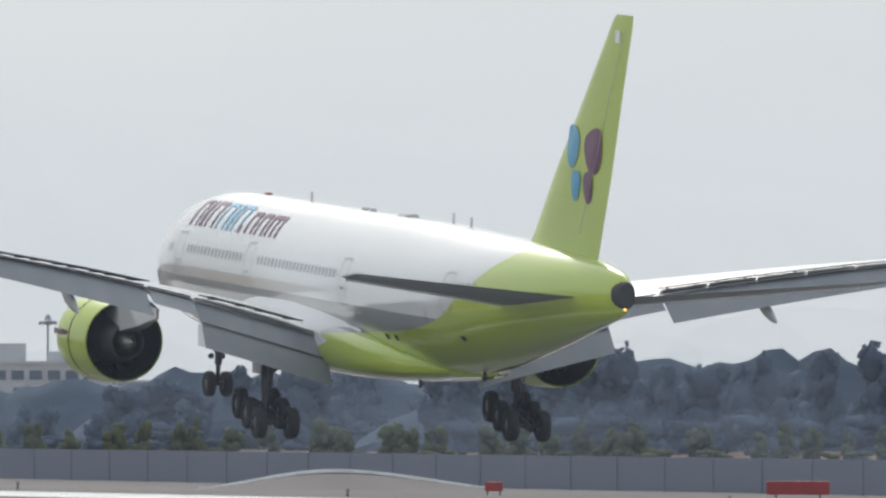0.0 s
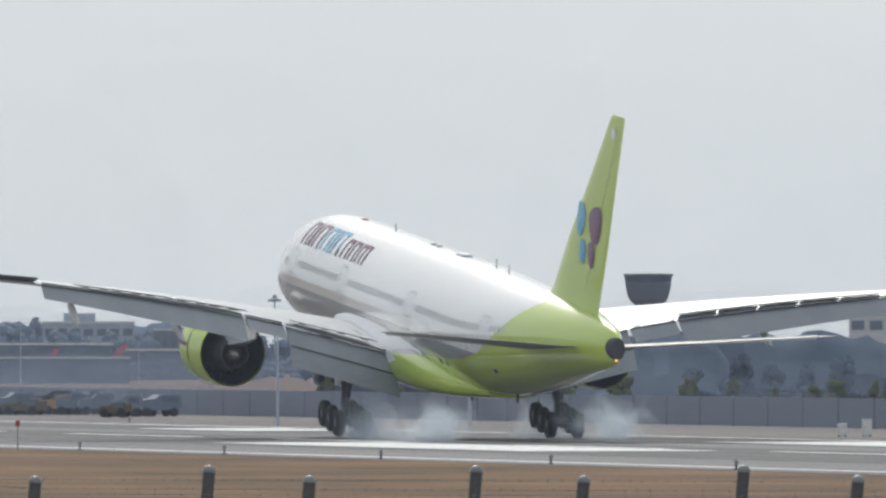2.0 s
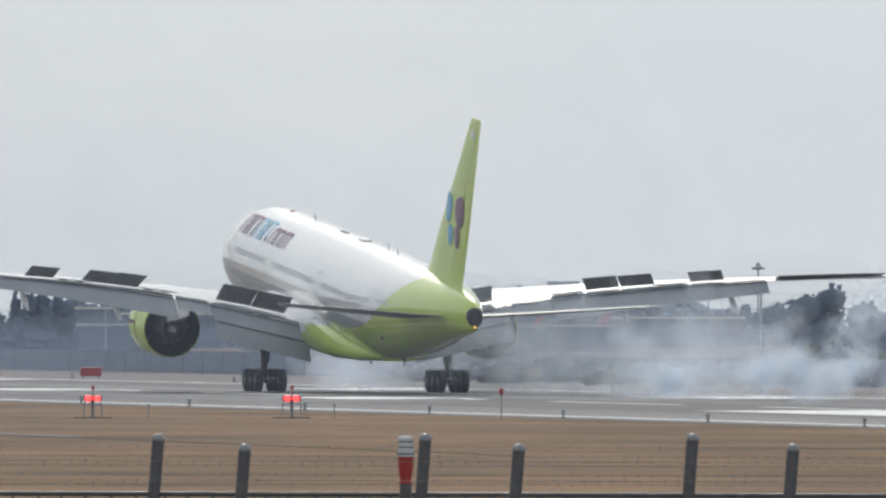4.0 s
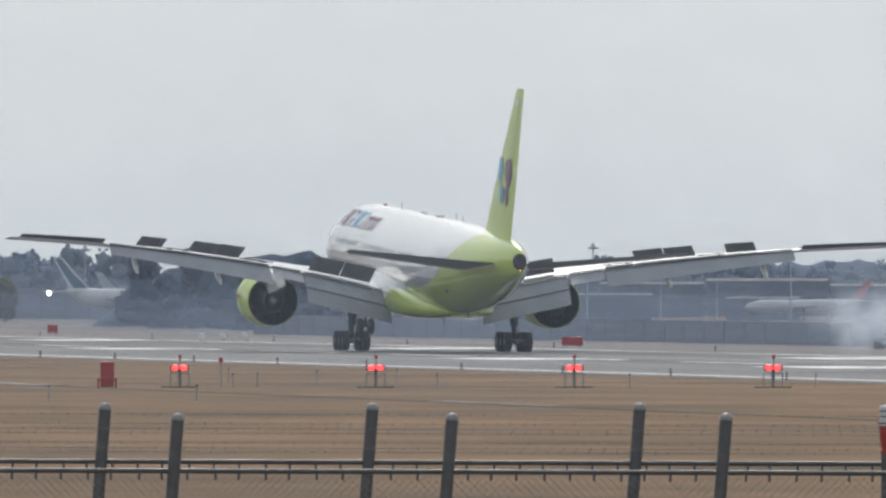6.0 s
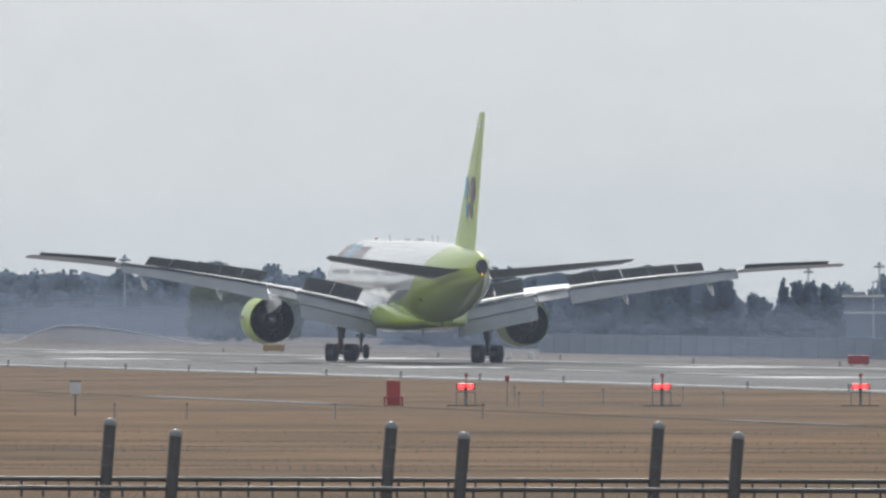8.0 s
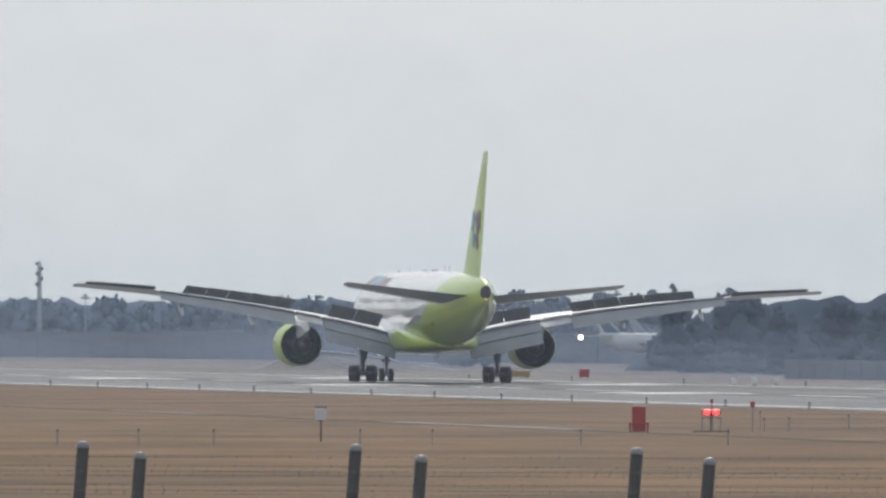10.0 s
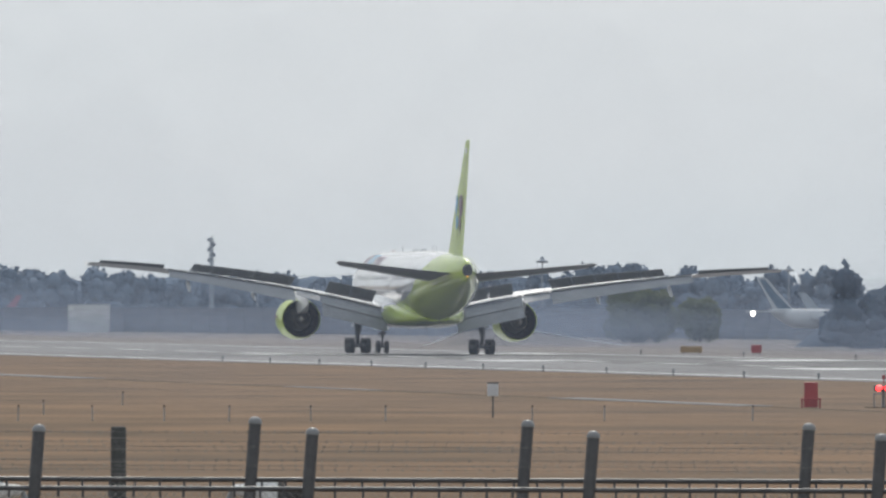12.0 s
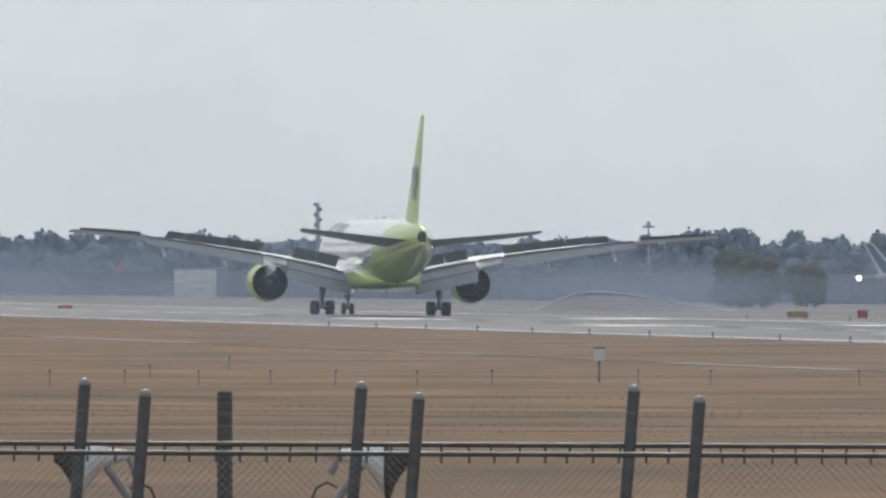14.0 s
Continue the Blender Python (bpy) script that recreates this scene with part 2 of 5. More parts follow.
def tube(bm, a, b, r1, r2=None, seg=10, caps=True):
    """A tapered tube from a to b."""
    a, b = Vector(a), Vector(b)
    q = (b - a).to_track_quat("Z", "Y").to_matrix().to_4x4()
    m = Matrix.Translation((a + b) / 2) @ q
    bmesh.ops.create_cone(bm, cap_ends=caps, segments=seg, radius1=r1, radius2=r1 if r2 is None else r2, depth=(b - a).length, matrix=m)
    return bm


def loft(bm, rings, close=True, cap=True):
    """Skins rings of points."""
    vs = [[bm.verts.new(p) for p in r] for r in rings]
    for a, b in zip(vs, vs[1:]):
        k = len(a)
        for i in range(k if close else k - 1):
            j = (i + 1) % k
            bm.faces.new((a[i], a[j], b[j], b[i]))
    if cap and close:
        bm.faces.new(vs[0][::-1])
        bm.faces.new(vs[-1])
    bmesh.ops.recalc_face_normals(bm, faces=bm.faces[:])
    return bm


def lathe(bm, profile, seg=32, axis="Y", origin=(0, 0, 0)):
    """Turns (along, radius) pairs about an axis."""
    o = Vector(origin)
    rings = []
    for a, r in profile:
        ring = []
        for i in range(seg):
            w = 2 * math.pi * i / seg
            c, s = r * math.cos(w), r * math.sin(w)
            ring.append(o + Vector({"Y": (c, a, s), "X": (a, c, s), "Z": (c, s, a)}[axis]))
        rings.append(ring)
    return loft(bm, rings, cap=False)


def polar(bearing, d, z=0.0):
    return Vector((d * math.sin(radians(bearing)), d * math.cos(radians(bearing)), z))


def facing(bearing, d, z=0.0):
    """A pose at that bearing and distance, with its x across the line of sight and y away."""
    p = polar(bearing, d, z)
    return pose(p.x, p.y, p.z, 0, 0, -bearing)


# ---------------------------------------------------------------- ground, runway
def ground_height(r):
    """The bank on which the onlookers stand falls to the airfield's level."""
    def step(a, b, x):
        u = min(1, max(0, (x - a) / (b - a)))
        return u * u * (3 - 2 * u)
    return 3.3 - 1.7 * step(60, 118, r) - 1.6 * step(130, 240, r)


def build_ground():
    bm = bmesh.new()
    radii = [3, 8, 16, 30, 45, 60, 70, 80, 90, 100, 110, 118, 124, 130, 140, 150, 165, 180, 200, 220, 240, 300, 400, 550, 750, 1000, 1400, 2000, 3000, 4600]
    seg = 96
    centre = bm.verts.new((0, 0, 3.3))
    prev = None
    for r in radii:
        ring = [bm.verts.new((r * math.cos(2 * math.pi * i / seg), r * math.sin(2 * math.pi * i / seg), ground_height(r))) for i in range(seg)]
        for i in range(seg):
            j = (i + 1) % seg
            bm.faces.new((centre, ring[i], ring[j]) if prev is None else (prev[i], ring[i], ring[j], prev[j]))
        prev = ring
    g = part("ground", bm, M_GRASS, smooth=True)
    tagged(g, "dry tan winter grass of the airfield", "ground", kind="structure")


def slab(name, x0, x1, y0, y1, z0, z1, material, parent=None, label=""):
    bm = bmesh.new()
    ny = max(1, int((y1 - y0) / 60))
    for k in range(ny):
        a, b = y0 + (y1 - y0) * k / ny, y0 + (y1 - y0) * (k + 1) / ny
        v = [bm.verts.new(p) for p in ((x0, a, z1), (x1, a, z1), (x1, b, z1), (x0, b, z1))]
        bm.faces.new(v)
        for i in range(4):
            if (i == 0 and k == 0) or (i == 2 and k == ny - 1) or i in (1, 3):
                p, q = v[i], v[(i + 1) % 4]
                w = [bm.verts.new((p.co.x, p.co.y, z0)), bm.verts.new((q.co.x, q.co.y, z0))]
                bm.faces.new((p, w[0], w[1], q))
    bmesh.ops.remove_doubles(bm, verts=bm.verts[:], dist=0.0005)
    return part(name, bm, material, parent, label)


def build_runway():
    runway = slab("runway", 160, 217, -300, 3200, -0.2, 0.02, M_RUNWAY)
    tagged(runway, "wide worn grey asphalt runway with white markings", "runway", kind="structure")
    for x in (163.2, 212.8):
        slab("edge_line", x, x + 0.9, -300, 3200, 0.02, 0.026, M_MARK, runway, "white painted edge line")
    for x in (174.6, 209.9):
        slab("rubber_streak", x, x + (9 if x < 200 else 2.7), 560, 880, 0.02, 0.024, M_RUBBER, runway, "dark tyre rubber streaks")
    for x in (184.5, 200.5):
        slab("rubber_streak", x, x + 9, 600, 1500, 0.02, 0.024, M_RUBBER, runway, "dark tyre rubber streaks")
    for y in range(-300, 3200, 50):
        slab("centre_dash", 188.3, 189.2, y, y + 30, 0.024, 0.03, M_MARK, runway)
    for x in (178.5, 203.0):
        slab("aiming_mark", x, x + 9, 736, 800, 0.024, 0.03, M_MARK, runway)
    for y in (625, 905, 1005, 1155, 1315, 1470):
        for x in (182.5, 203.0):
            slab("touchdown_mark", x, x + 8, y, y + 24, 0.024, 0.03, M_MARK, runway)
    tagged(slab("verge", 217.5, 330, -300, 3200, -0.1, 0.012, M_FAR), "pale dry grass verge across the runway", "grass strip", kind="structure")
    tagged(slab("taxiway", 333, 356, -300, 3200, -0.1, 0.03, M_CONC), "pale concrete taxiway", "taxiway", kind="structure")
    drain = slab("drain_strip", 118.4, 119.0, 560, 1300, -0.1, 0.015, M_GRASS2)
    tagged(drain, "thin dark drain line through the grass", "drain", kind="structure")
    for y0, y1, w in ((770, 832, 1.7), (905, 940, 1.0), (1040, 1130, 2.0), (640, 668, 0.9)):
        slab("drain_cover", 118.7 - w / 2, 118.7 + w / 2, y0, y1, 0.015, 0.035, M_CONC, drain, "pale concrete drain cover")


build_ground()
build_runway()


# ---------------------------------------------------------------- the airliner (x right, y ahead, z up, from the ground between its main wheels)
FUS = [  # along, centre height, half width, half height
    (31.8, 5.05, 0.05, 0.05), (31.5, 5.08, 0.55, 0.52), (30.8, 5.18, 1.1, 1.05), (29.4, 5.40, 1.8, 1.75), (27.6, 5.65, 2.4, 2.4),
    (25.4, 5.88, 2.85, 2.85), (23.0, 5.98, 3.05, 3.05), (20.5, 6.00, 3.1, 3.1), (10, 6.00, 3.1, 3.1), (0, 6.00, 3.1, 3.1), (-8, 6.00, 3.1, 3.1),
    (-11, 6.00, 3.1, 3.04), (-14, 6.13, 3.04, 2.86), (-17, 6.34, 2.86, 2.60), (-20, 6.57, 2.55, 2.30), (-23, 6.81, 2.12, 1.98), (-26, 7.03, 1.6, 1.62),
    (-28.5, 7.18, 1.08, 1.30), (-30.3, 7.25, 0.66, 1.05), (-31.5, 7.30, 0.34, 0.80), (-31.95, 7.30, 0.16, 0.55)]


def fus_at(y):
    for (a, *p), (b, *q) in zip(FUS, FUS[1:]):
        if b <= y <= a:
            u = (a - y) / (a - b)
            return [s + (t - s) * u for s, t in zip(p, q)]
    return FUS[-1][1:]


def skin(y, w, off=0.02):
    """A point on the fuselage: w is the angle from the top, towards -x."""
    zc, rx, rz = fus_at(y)
    return Vector((-(rx + off) * math.sin(w), y, zc + (rz + off) * math.cos(w)))


def skin_patch(bm, y0, y1, w0, w1, lean=0.0, ny=3, nw=3, off=0.02, side=1):
    """A thin patch that follows the fuselage. lean: how far its lower edge lies aft."""
    g = []
    for i in range(ny + 1):
        row = []
        for j in range(nw + 1):
            w = w0 + (w1 - w0) * j / nw
            p = skin(y0 + (y1 - y0) * i / ny - lean * j / nw, w, off)
            row.append(bm.verts.new((p.x * side, p.y, p.z)))
        g.append(row)
    for i in range(ny):
        for j in range(nw):
            bm.faces.new((g[i][j], g[i + 1][j], g[i + 1][j + 1], g[i][j + 1]))
    return bm


def wing_le(x):
    return 11.6 - 0.715 * (x - 2.6)


def wing_te(x):
    return -2.3 if x < 9.8 else -2.3 - 0.405 * (x - 9.8)


def wing_z(x):
    return 4.3 + 0.165 * (x - 2.6) - 0.0018 * (x - 2.6) ** 2


def wing_inc(x):
    """The wing's set, which washes out towards the tip."""
    return 0.055 - 0.0052 * x


def aerofoil(x, le, te, z, thick, inc=0.0, k=9):
    """A ring round an aerofoil section in the plane of x."""
    up, dn = [], []
    for i in range(k + 1):
        u = (1 - math.cos(math.pi * i / k)) / 2
        t = thick * (1.48 * math.sqrt(u) - 0.63 * u - 1.76 * u * u + 1.42 * u ** 3 - 0.51 * u ** 4) * 1.95
        y = le + (te - le) * u
        zz = z - inc * u * (le - te)
        up.append((x, y, zz + t * 0.60 + 0.004))
        dn.append((x, y, zz - t * 0.40 - 0.004))
    return up + dn[-2:0:-1]


def wing_mesh(s):
    bm = bmesh.new()
    rings = []
    for x in (2.4, 3.4, 6.5, 9.6, 10.6, 14, 18, 23.1, 23.6, 26, 29.3, 30.2, 30.46):
        le, te = wing_le(x), wing_te(x)
        chord = le - te
        cut = 0.0
        if 3.3 < x < 23.3:
            cut = 0.17 * chord          # the flaps lie behind this
        tip = 1.0 if x < 30 else (0.8 if x < 30.3 else 0.4)
        rings.append([(s * p[0], p[1], p[2]) for p in aerofoil(x, le - (0 if x < 30.3 else 0.7), te + cut, wing_z(x), chord * 0.055 * tip + 0.03, wing_inc(x))])
    return loft(bm, rings)


def panel(s, x0, x1, y0f, chord0, chord1, drop, zoff0, zoff1, thick, n=4, sag=0.0):
    """A flap or tail panel between two stations; y0f gives its front edge."""
    bm = bmesh.new()
    rings = []
    for i in range(n + 1):
        u = i / n
        x = x0 + (x1 - x0) * u
        c = chord0 + (chord1 - chord0) * u
        le, z = y0f(x), wing_z(x) + zoff0 + (zoff1 - zoff0) * u
        sec = aerofoil(0, 0, -c, 0, thick, 0, 6)
        a = radians(drop)
        ring = []
        for _, yy, zz in sec:
            ring.append((s * x, le + yy * math.cos(a) + zz * math.sin(a), z + yy * math.sin(a) + zz * math.cos(a)))
        rings.append(ring)
    return loft(bm, rings)


SPOILERS = []     # object, hinge pose, group
FLEX = []         # what rises with the wing, and its side


def build_wing(plane, s):
    side = "left" if s < 0 else "right"
    w = part("wing", wing_mesh(s), M_GREY, plane, f"pale grey {side} wing", True)
    # flaps: fixed edge behind the wing box
    fe = lambda x: wing_te(x) + 0.17 * (wing_le(x) - wing_te(x)) + 0.25
    drop_z = lambda x: -wing_inc(x) * (wing_le(x) - wing_te(x)) * 0.83
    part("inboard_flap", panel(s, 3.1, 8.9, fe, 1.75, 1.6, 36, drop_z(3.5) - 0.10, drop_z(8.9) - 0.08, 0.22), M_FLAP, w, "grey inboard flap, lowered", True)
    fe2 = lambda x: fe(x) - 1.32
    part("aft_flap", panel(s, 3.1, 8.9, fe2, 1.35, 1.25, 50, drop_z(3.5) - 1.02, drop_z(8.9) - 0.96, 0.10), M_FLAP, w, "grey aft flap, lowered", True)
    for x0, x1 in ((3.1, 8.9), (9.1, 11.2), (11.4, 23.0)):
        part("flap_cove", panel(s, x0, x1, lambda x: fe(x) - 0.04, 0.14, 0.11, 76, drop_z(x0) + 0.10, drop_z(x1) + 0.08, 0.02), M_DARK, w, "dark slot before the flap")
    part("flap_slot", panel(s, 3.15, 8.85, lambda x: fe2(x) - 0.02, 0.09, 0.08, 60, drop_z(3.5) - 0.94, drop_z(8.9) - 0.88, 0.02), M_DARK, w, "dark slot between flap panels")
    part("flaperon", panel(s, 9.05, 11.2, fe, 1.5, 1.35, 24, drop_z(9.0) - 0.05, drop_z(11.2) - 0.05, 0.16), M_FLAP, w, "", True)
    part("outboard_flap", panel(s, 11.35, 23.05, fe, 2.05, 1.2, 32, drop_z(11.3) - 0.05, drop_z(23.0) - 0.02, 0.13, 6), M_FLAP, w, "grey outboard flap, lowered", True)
    # flap track fairings, like canoes under the trailing edge
    for x, ln in ((15.2, 3.0), (21.2, 2.8)):
        bm = bmesh.new()
        y0, z0 = fe(x) + 0.9, wing_z(x) - (0.55 if x < 22 else 0.22)
        rings = []
        for u, r in ((0, 0.04), (0.15, 0.2), (0.4, 0.30), (0.7, 0.24), (0.9, 0.12), (1, 0.03)):
            y = y0 - ln * u
            z = z0 - 0.42 * u * ln * 0.8
            rings.append([(s * x + 0.55 * r * math.cos(a), y, z + r * 1.15 * math.sin(a)) for a in [2 * math.pi * i / 10 for i in range(10)]])
        part("flap_fairing", loft(bm, rings), M_GREY, w, "", True)
    # spoilers, hinged along their front edge
    spans = [(4.1, 6.2, 0), (6.25, 8.35, 0)] + [(11.6 + 1.88 * k, 11.6 + 1.88 * (k + 1) - 0.05, 1 + k) for k in range(5)]
    for x0, x1, g in spans:
        c = 1.35 if g == 0 else 1.15 - 0.06 * (g - 1)
        frac = 0.985
        yh = [fe(x) + c * frac for x in (x0, x1)]
        zt = []
        for x in (x0, x1):
            chord = wing_le(x) - wing_te(x)
            zt.append(wing_z(x) - wing_inc(x) * chord * 0.72 + 0.03 + 0.018 * chord)
        p0, p1 = Vector((s * x0, yh[0], zt[0])), Vector((s * x1, yh[1], zt[1]))
        mid = (p0 + p1) / 2
        ax = (p1 - p0).normalized() * s
        fwd = Vector((0, 0, 1)).cross(ax).normalized()
        up = ax.cross(fwd)
        basis = Matrix((ax, fwd, up)).transposed().to_4x4()
        hinge = Matrix.Translation(mid) @ basis
        bm = bmesh.new()
        ln = (p1 - p0).length
        box(bm, 0, -c / 2, 0.03, ln, c, 0.06, bevel=0.012)
        for k in (-0.3, 0.3):
            box(bm, k * ln, -c * 0.45, -0.02, 0.06, c * 0.7, 0.06)
        sp = part("spoiler", bm, M_GREY, w, "grey spoiler panel, underside coloured as if in shade", m=hinge)
        # underside faces get a darker grey, with their shade painted in
        sp.data.materials.append(M_SPOIL_SHADE)
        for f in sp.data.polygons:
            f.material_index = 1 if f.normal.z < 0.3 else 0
        SPOILERS.append((sp, hinge, g))
    FLEX.append((w, s))
    # aileron and wing-tip lamp
    bm = bmesh.new()
    tube(bm, (s * 30.2, wing_le(30.2) - 0.5, wing_z(30.2) + 0.05), (s * 30.45, wing_le(30.3) - 1.1, wing_z(30.4) + 0.05), 0.05, 0.03)
    part("tip_light", bm, M_AMBER if s < 0 else M_WHITE_L, w, "small glowing wing tip lamp")
    part("aileron", panel(s, 23.5, 29.4, lambda x: wing_te(x) + 1.1, 1.35, 0.95, -15, drop_z(23.5) + 0.02, drop_z(29.4) + 0.02, 0.08), M_SHADE_GREY, w, "grey aileron, slightly raised", True)
    return w


def build_engine(plane, s):
    x, z = s * 9.62, 3.0
    bm = bmesh.new()
    lathe(bm, [(11.6, 1.36), (11.85, 1.48), (11.9, 1.57), (11.7, 1.68), (11.1, 1.81), (10.2, 1.85), (9.4, 1.84)], 36, "Y", (x, 0, z))
    n = part("nacelle", bm, M_GREEN, plane, "lime green engine cowling", True)
    FLEX.append((n, s))
    bm = bmesh.new()
    lathe(bm, [(9.28, 1.83), (8.4, 1.80), (7.2, 1.70), (7.17, 1.66), (8.0, 1.63), (9.3, 1.60)], 36, "Y", (x, 0, z))
    part("reverser_sleeve", bm, M_GREEN, n, "lime green sliding cowl", True)
    bm = bmesh.new()
    lathe(bm, [(9.45, 1.77), (9.22, 1.77)], 36, "Y", (x, 0, z))
    part("cowl_gap", bm, M_DARK, n, "dark gap in the cowling")
    bm = bmesh.new()
    lathe(bm, [(11.8, 1.38), (11.0, 1.45), (8.6, 1.58), (7.3, 1.61)], 36, "Y", (x, 0, z))
    part("duct", bm, M_DARK, n, "dark bypass duct", True)
    bm = bmesh.new()
    lathe(bm, [(11.2, 1.5), (11.2, 0.3), (11.7, 0.02)], 36, "Y", (x, 0, z))
    part("fan", bm, M_STEEL, n, "", True)
    bm = bmesh.new()
    for k in range(22):
        a = 2 * math.pi * k / 22
        box(bm, 0, 0, 0, 0.10, 0.5, 0.75, Matrix.Translation((x + 1.12 * math.cos(a), 9.9, z + 1.12 * math.sin(a))) @ Matrix.Rotation(-a + math.pi / 2, 4, "Y"))
    part("outlet_vanes", bm, M_STEEL, n)
    bm = bmesh.new()
    lathe(bm, [(10.6, 0.98), (9.2, 1.06), (8.1, 0.98), (6.9, 0.76), (6.6, 0.71), (6.65, 0.66), (7.6, 0.62)], 32, "Y", (x, 0, z))
    part("core_cowl", bm, M_HOT, n, "heat-stained metal core cowl", True)
    bm = bmesh.new()
    lathe(bm, [(7.7, 0.6), (7.0, 0.46), (6.2, 0.24), (5.75, 0.05)], 24, "Y", (x, 0, z))
    part("exhaust_cone", bm, M_HOT, n, "", True)
    bm = bmesh.new()
    rings = []
    for y, z0, z1, h in ((12.0, 4.8, 5.0, 0.05), (10.6, 4.65, 5.35, 0.26), (8.6, 3.75, 5.25, 0.38), (6.6, 3.45, 5.0, 0.40), (4.6, 3.75, 4.85, 0.28), (2.4, 4.2, 4.6, 0.05)):
        rings.append([(x + h, y, z0), (x + h, y, z1), (x - h, y, z1), (x - h, y, z0)])
    FLEX.append((part("pylon", loft(bm, rings), M_WHITE, plane, "pale grey engine pylon", True), s))
    bm = bmesh.new()
    for k in range(9):
        box(bm, 0, 11.4 - 0.22 * k, 0, 0.012, 0.17, 0.2 if k % 3 else 0.27, Matrix.Translation((x - 1.845 if s < 0 else x + 1.845, 0, z + 0.15)))
    part("cowl_lettering", bm, M_PURPLE, n, "small row of plum marks on the cowling")


def wheel_mesh():
    bm = bmesh.new()
    lathe(bm, [(-0.22, 0.30), (-0.24, 0.50), (-0.20, 0.62), (-0.10, 0.665), (0.10, 0.665), (0.20, 0.62), (0.24, 0.50), (0.22, 0.30)], 22, "X")
    return bm


def hub_mesh():
    bm = bmesh.new()
    lathe(bm, [(-0.19, 0.02), (-0.20, 0.22), (-0.16, 0.31), (0.16, 0.31), (0.20, 0.22), (0.19, 0.02)], 18, "X")
    return bm


TRUCKS = []


def build_gear(plane):
    first = hub0 = None
    for s in (-1, 1):
        x = s * 5.49
        bm = bmesh.new()
        tube(bm, (x, 0, 0.75), (x, 0.05, 2.0), 0.16, 0.16, 12)
        tube(bm, (x, 0.05, 1.75), (x - s * 0.25, 0.15, 4.3), 0.25, 0.27, 12)
        tube(bm, (x - s * 0.1, 0.1, 2.3), (x - s * 2.0, 0.3, 3.8), 0.10, 0.09, 8)
        tube(bm, (x, 0.1, 2.2), (x - s * 0.3, 2.6, 4.1), 0.09, 0.08, 8)
        tube(bm, (x, -0.2, 1.1), (x, -0.42, 1.5), 0.06, 0.06, 6)
        tube(bm, (x, -0.42, 1.5), (x, -0.2, 2.0), 0.06, 0.06, 6)
        tube(bm, (x + s * 0.22, -0.1, 1.3), (x + s * 0.25, -0.1, 2.9), 0.035, 0.035, 6)
        strut = part("main_gear_strut", bm, M_STEEL, plane, "dark steel main gear leg", True)
        bm = bmesh.new()
        box(bm, x + s * 0.42, 0.1, 3.2, 0.07, 1.15, 1.7, bevel=0.03)
        part("gear_door", bm, M_GREY, strut, "grey leg door")
        bm = bmesh.new()
        tube(bm, (0, 1.75, 0), (0, -1.75, 0), 0.16, 0.16, 10)
        for yy in (1.45, 0, -1.45):
            tube(bm, (-0.75, yy, 0), (0.75, yy, 0), 0.10, 0.10, 8)
        for k in (-0.35, 0.35):
            tube(bm, (k, 1.45, 0.12), (k, -1.45, 0.12), 0.05, 0.05, 6)
        truck = part("bogie", bm, M_STEEL, plane, "six-wheel bogie with black tyres", True, pose(x, 0, 0.665))
        TRUCKS.append((truck, x))
        for yy in (1.45, 0, -1.45):
            for k in (-0.70, 0.70):
                if first is None:
                    first = part("tyre", wheel_mesh(), M_TYRE, truck, "", True, pose(k, yy, 0))
                    hub0 = part("wheel_hub", hub_mesh(), M_STEEL, truck, "", True, pose(k, yy, 0))
                else:
                    share(first, truck, pose(k, yy, 0))
                    share(hub0, truck, pose(k, yy, 0))
    bm = bmesh.new()
    tube(bm, (0, 25.9, 0.55), (0, 25.9, 1.7), 0.10, 0.10, 10)
    tube(bm, (0, 25.9, 1.4), (0, 25.7, 3.8), 0.16, 0.18, 10)
    tube(bm, (0, 25.9, 1.6), (0, 28.0, 3.0), 0.07, 0.07, 8)
    tube(bm, (-0.42, 25.9, 0.56), (0.42, 25.9, 0.56), 0.08, 0.08, 8)
    ng = part("nose_gear_strut", bm, M_STEEL, plane, "steel nose gear leg", True)
    for k in (-0.38, 0.38):
        share(first, ng, pose(k, 25.9, 0.56) @ Matrix.Scale(0.84, 4))
        share(hub0, ng, pose(k, 25.9, 0.56) @ Matrix.Scale(0.84, 4))
    for k in (-0.55, 0.55):
        bm = bmesh.new()
        box(bm, k, 26.4, 2.6, 0.05, 1.6, 0.95, bevel=0.02)
        part("nose_gear_door", bm, M_WHITE, ng, "white nose gear door")
    for k in (-0.25, 0.25):
        bm = bmesh.new()
        tube(bm, (k, 26.15, 1.75), (k, 26.28, 1.75), 0.13, 0.11, 12)
        part("landing_light", bm, M_STEEL, ng, "steel landing light housing")


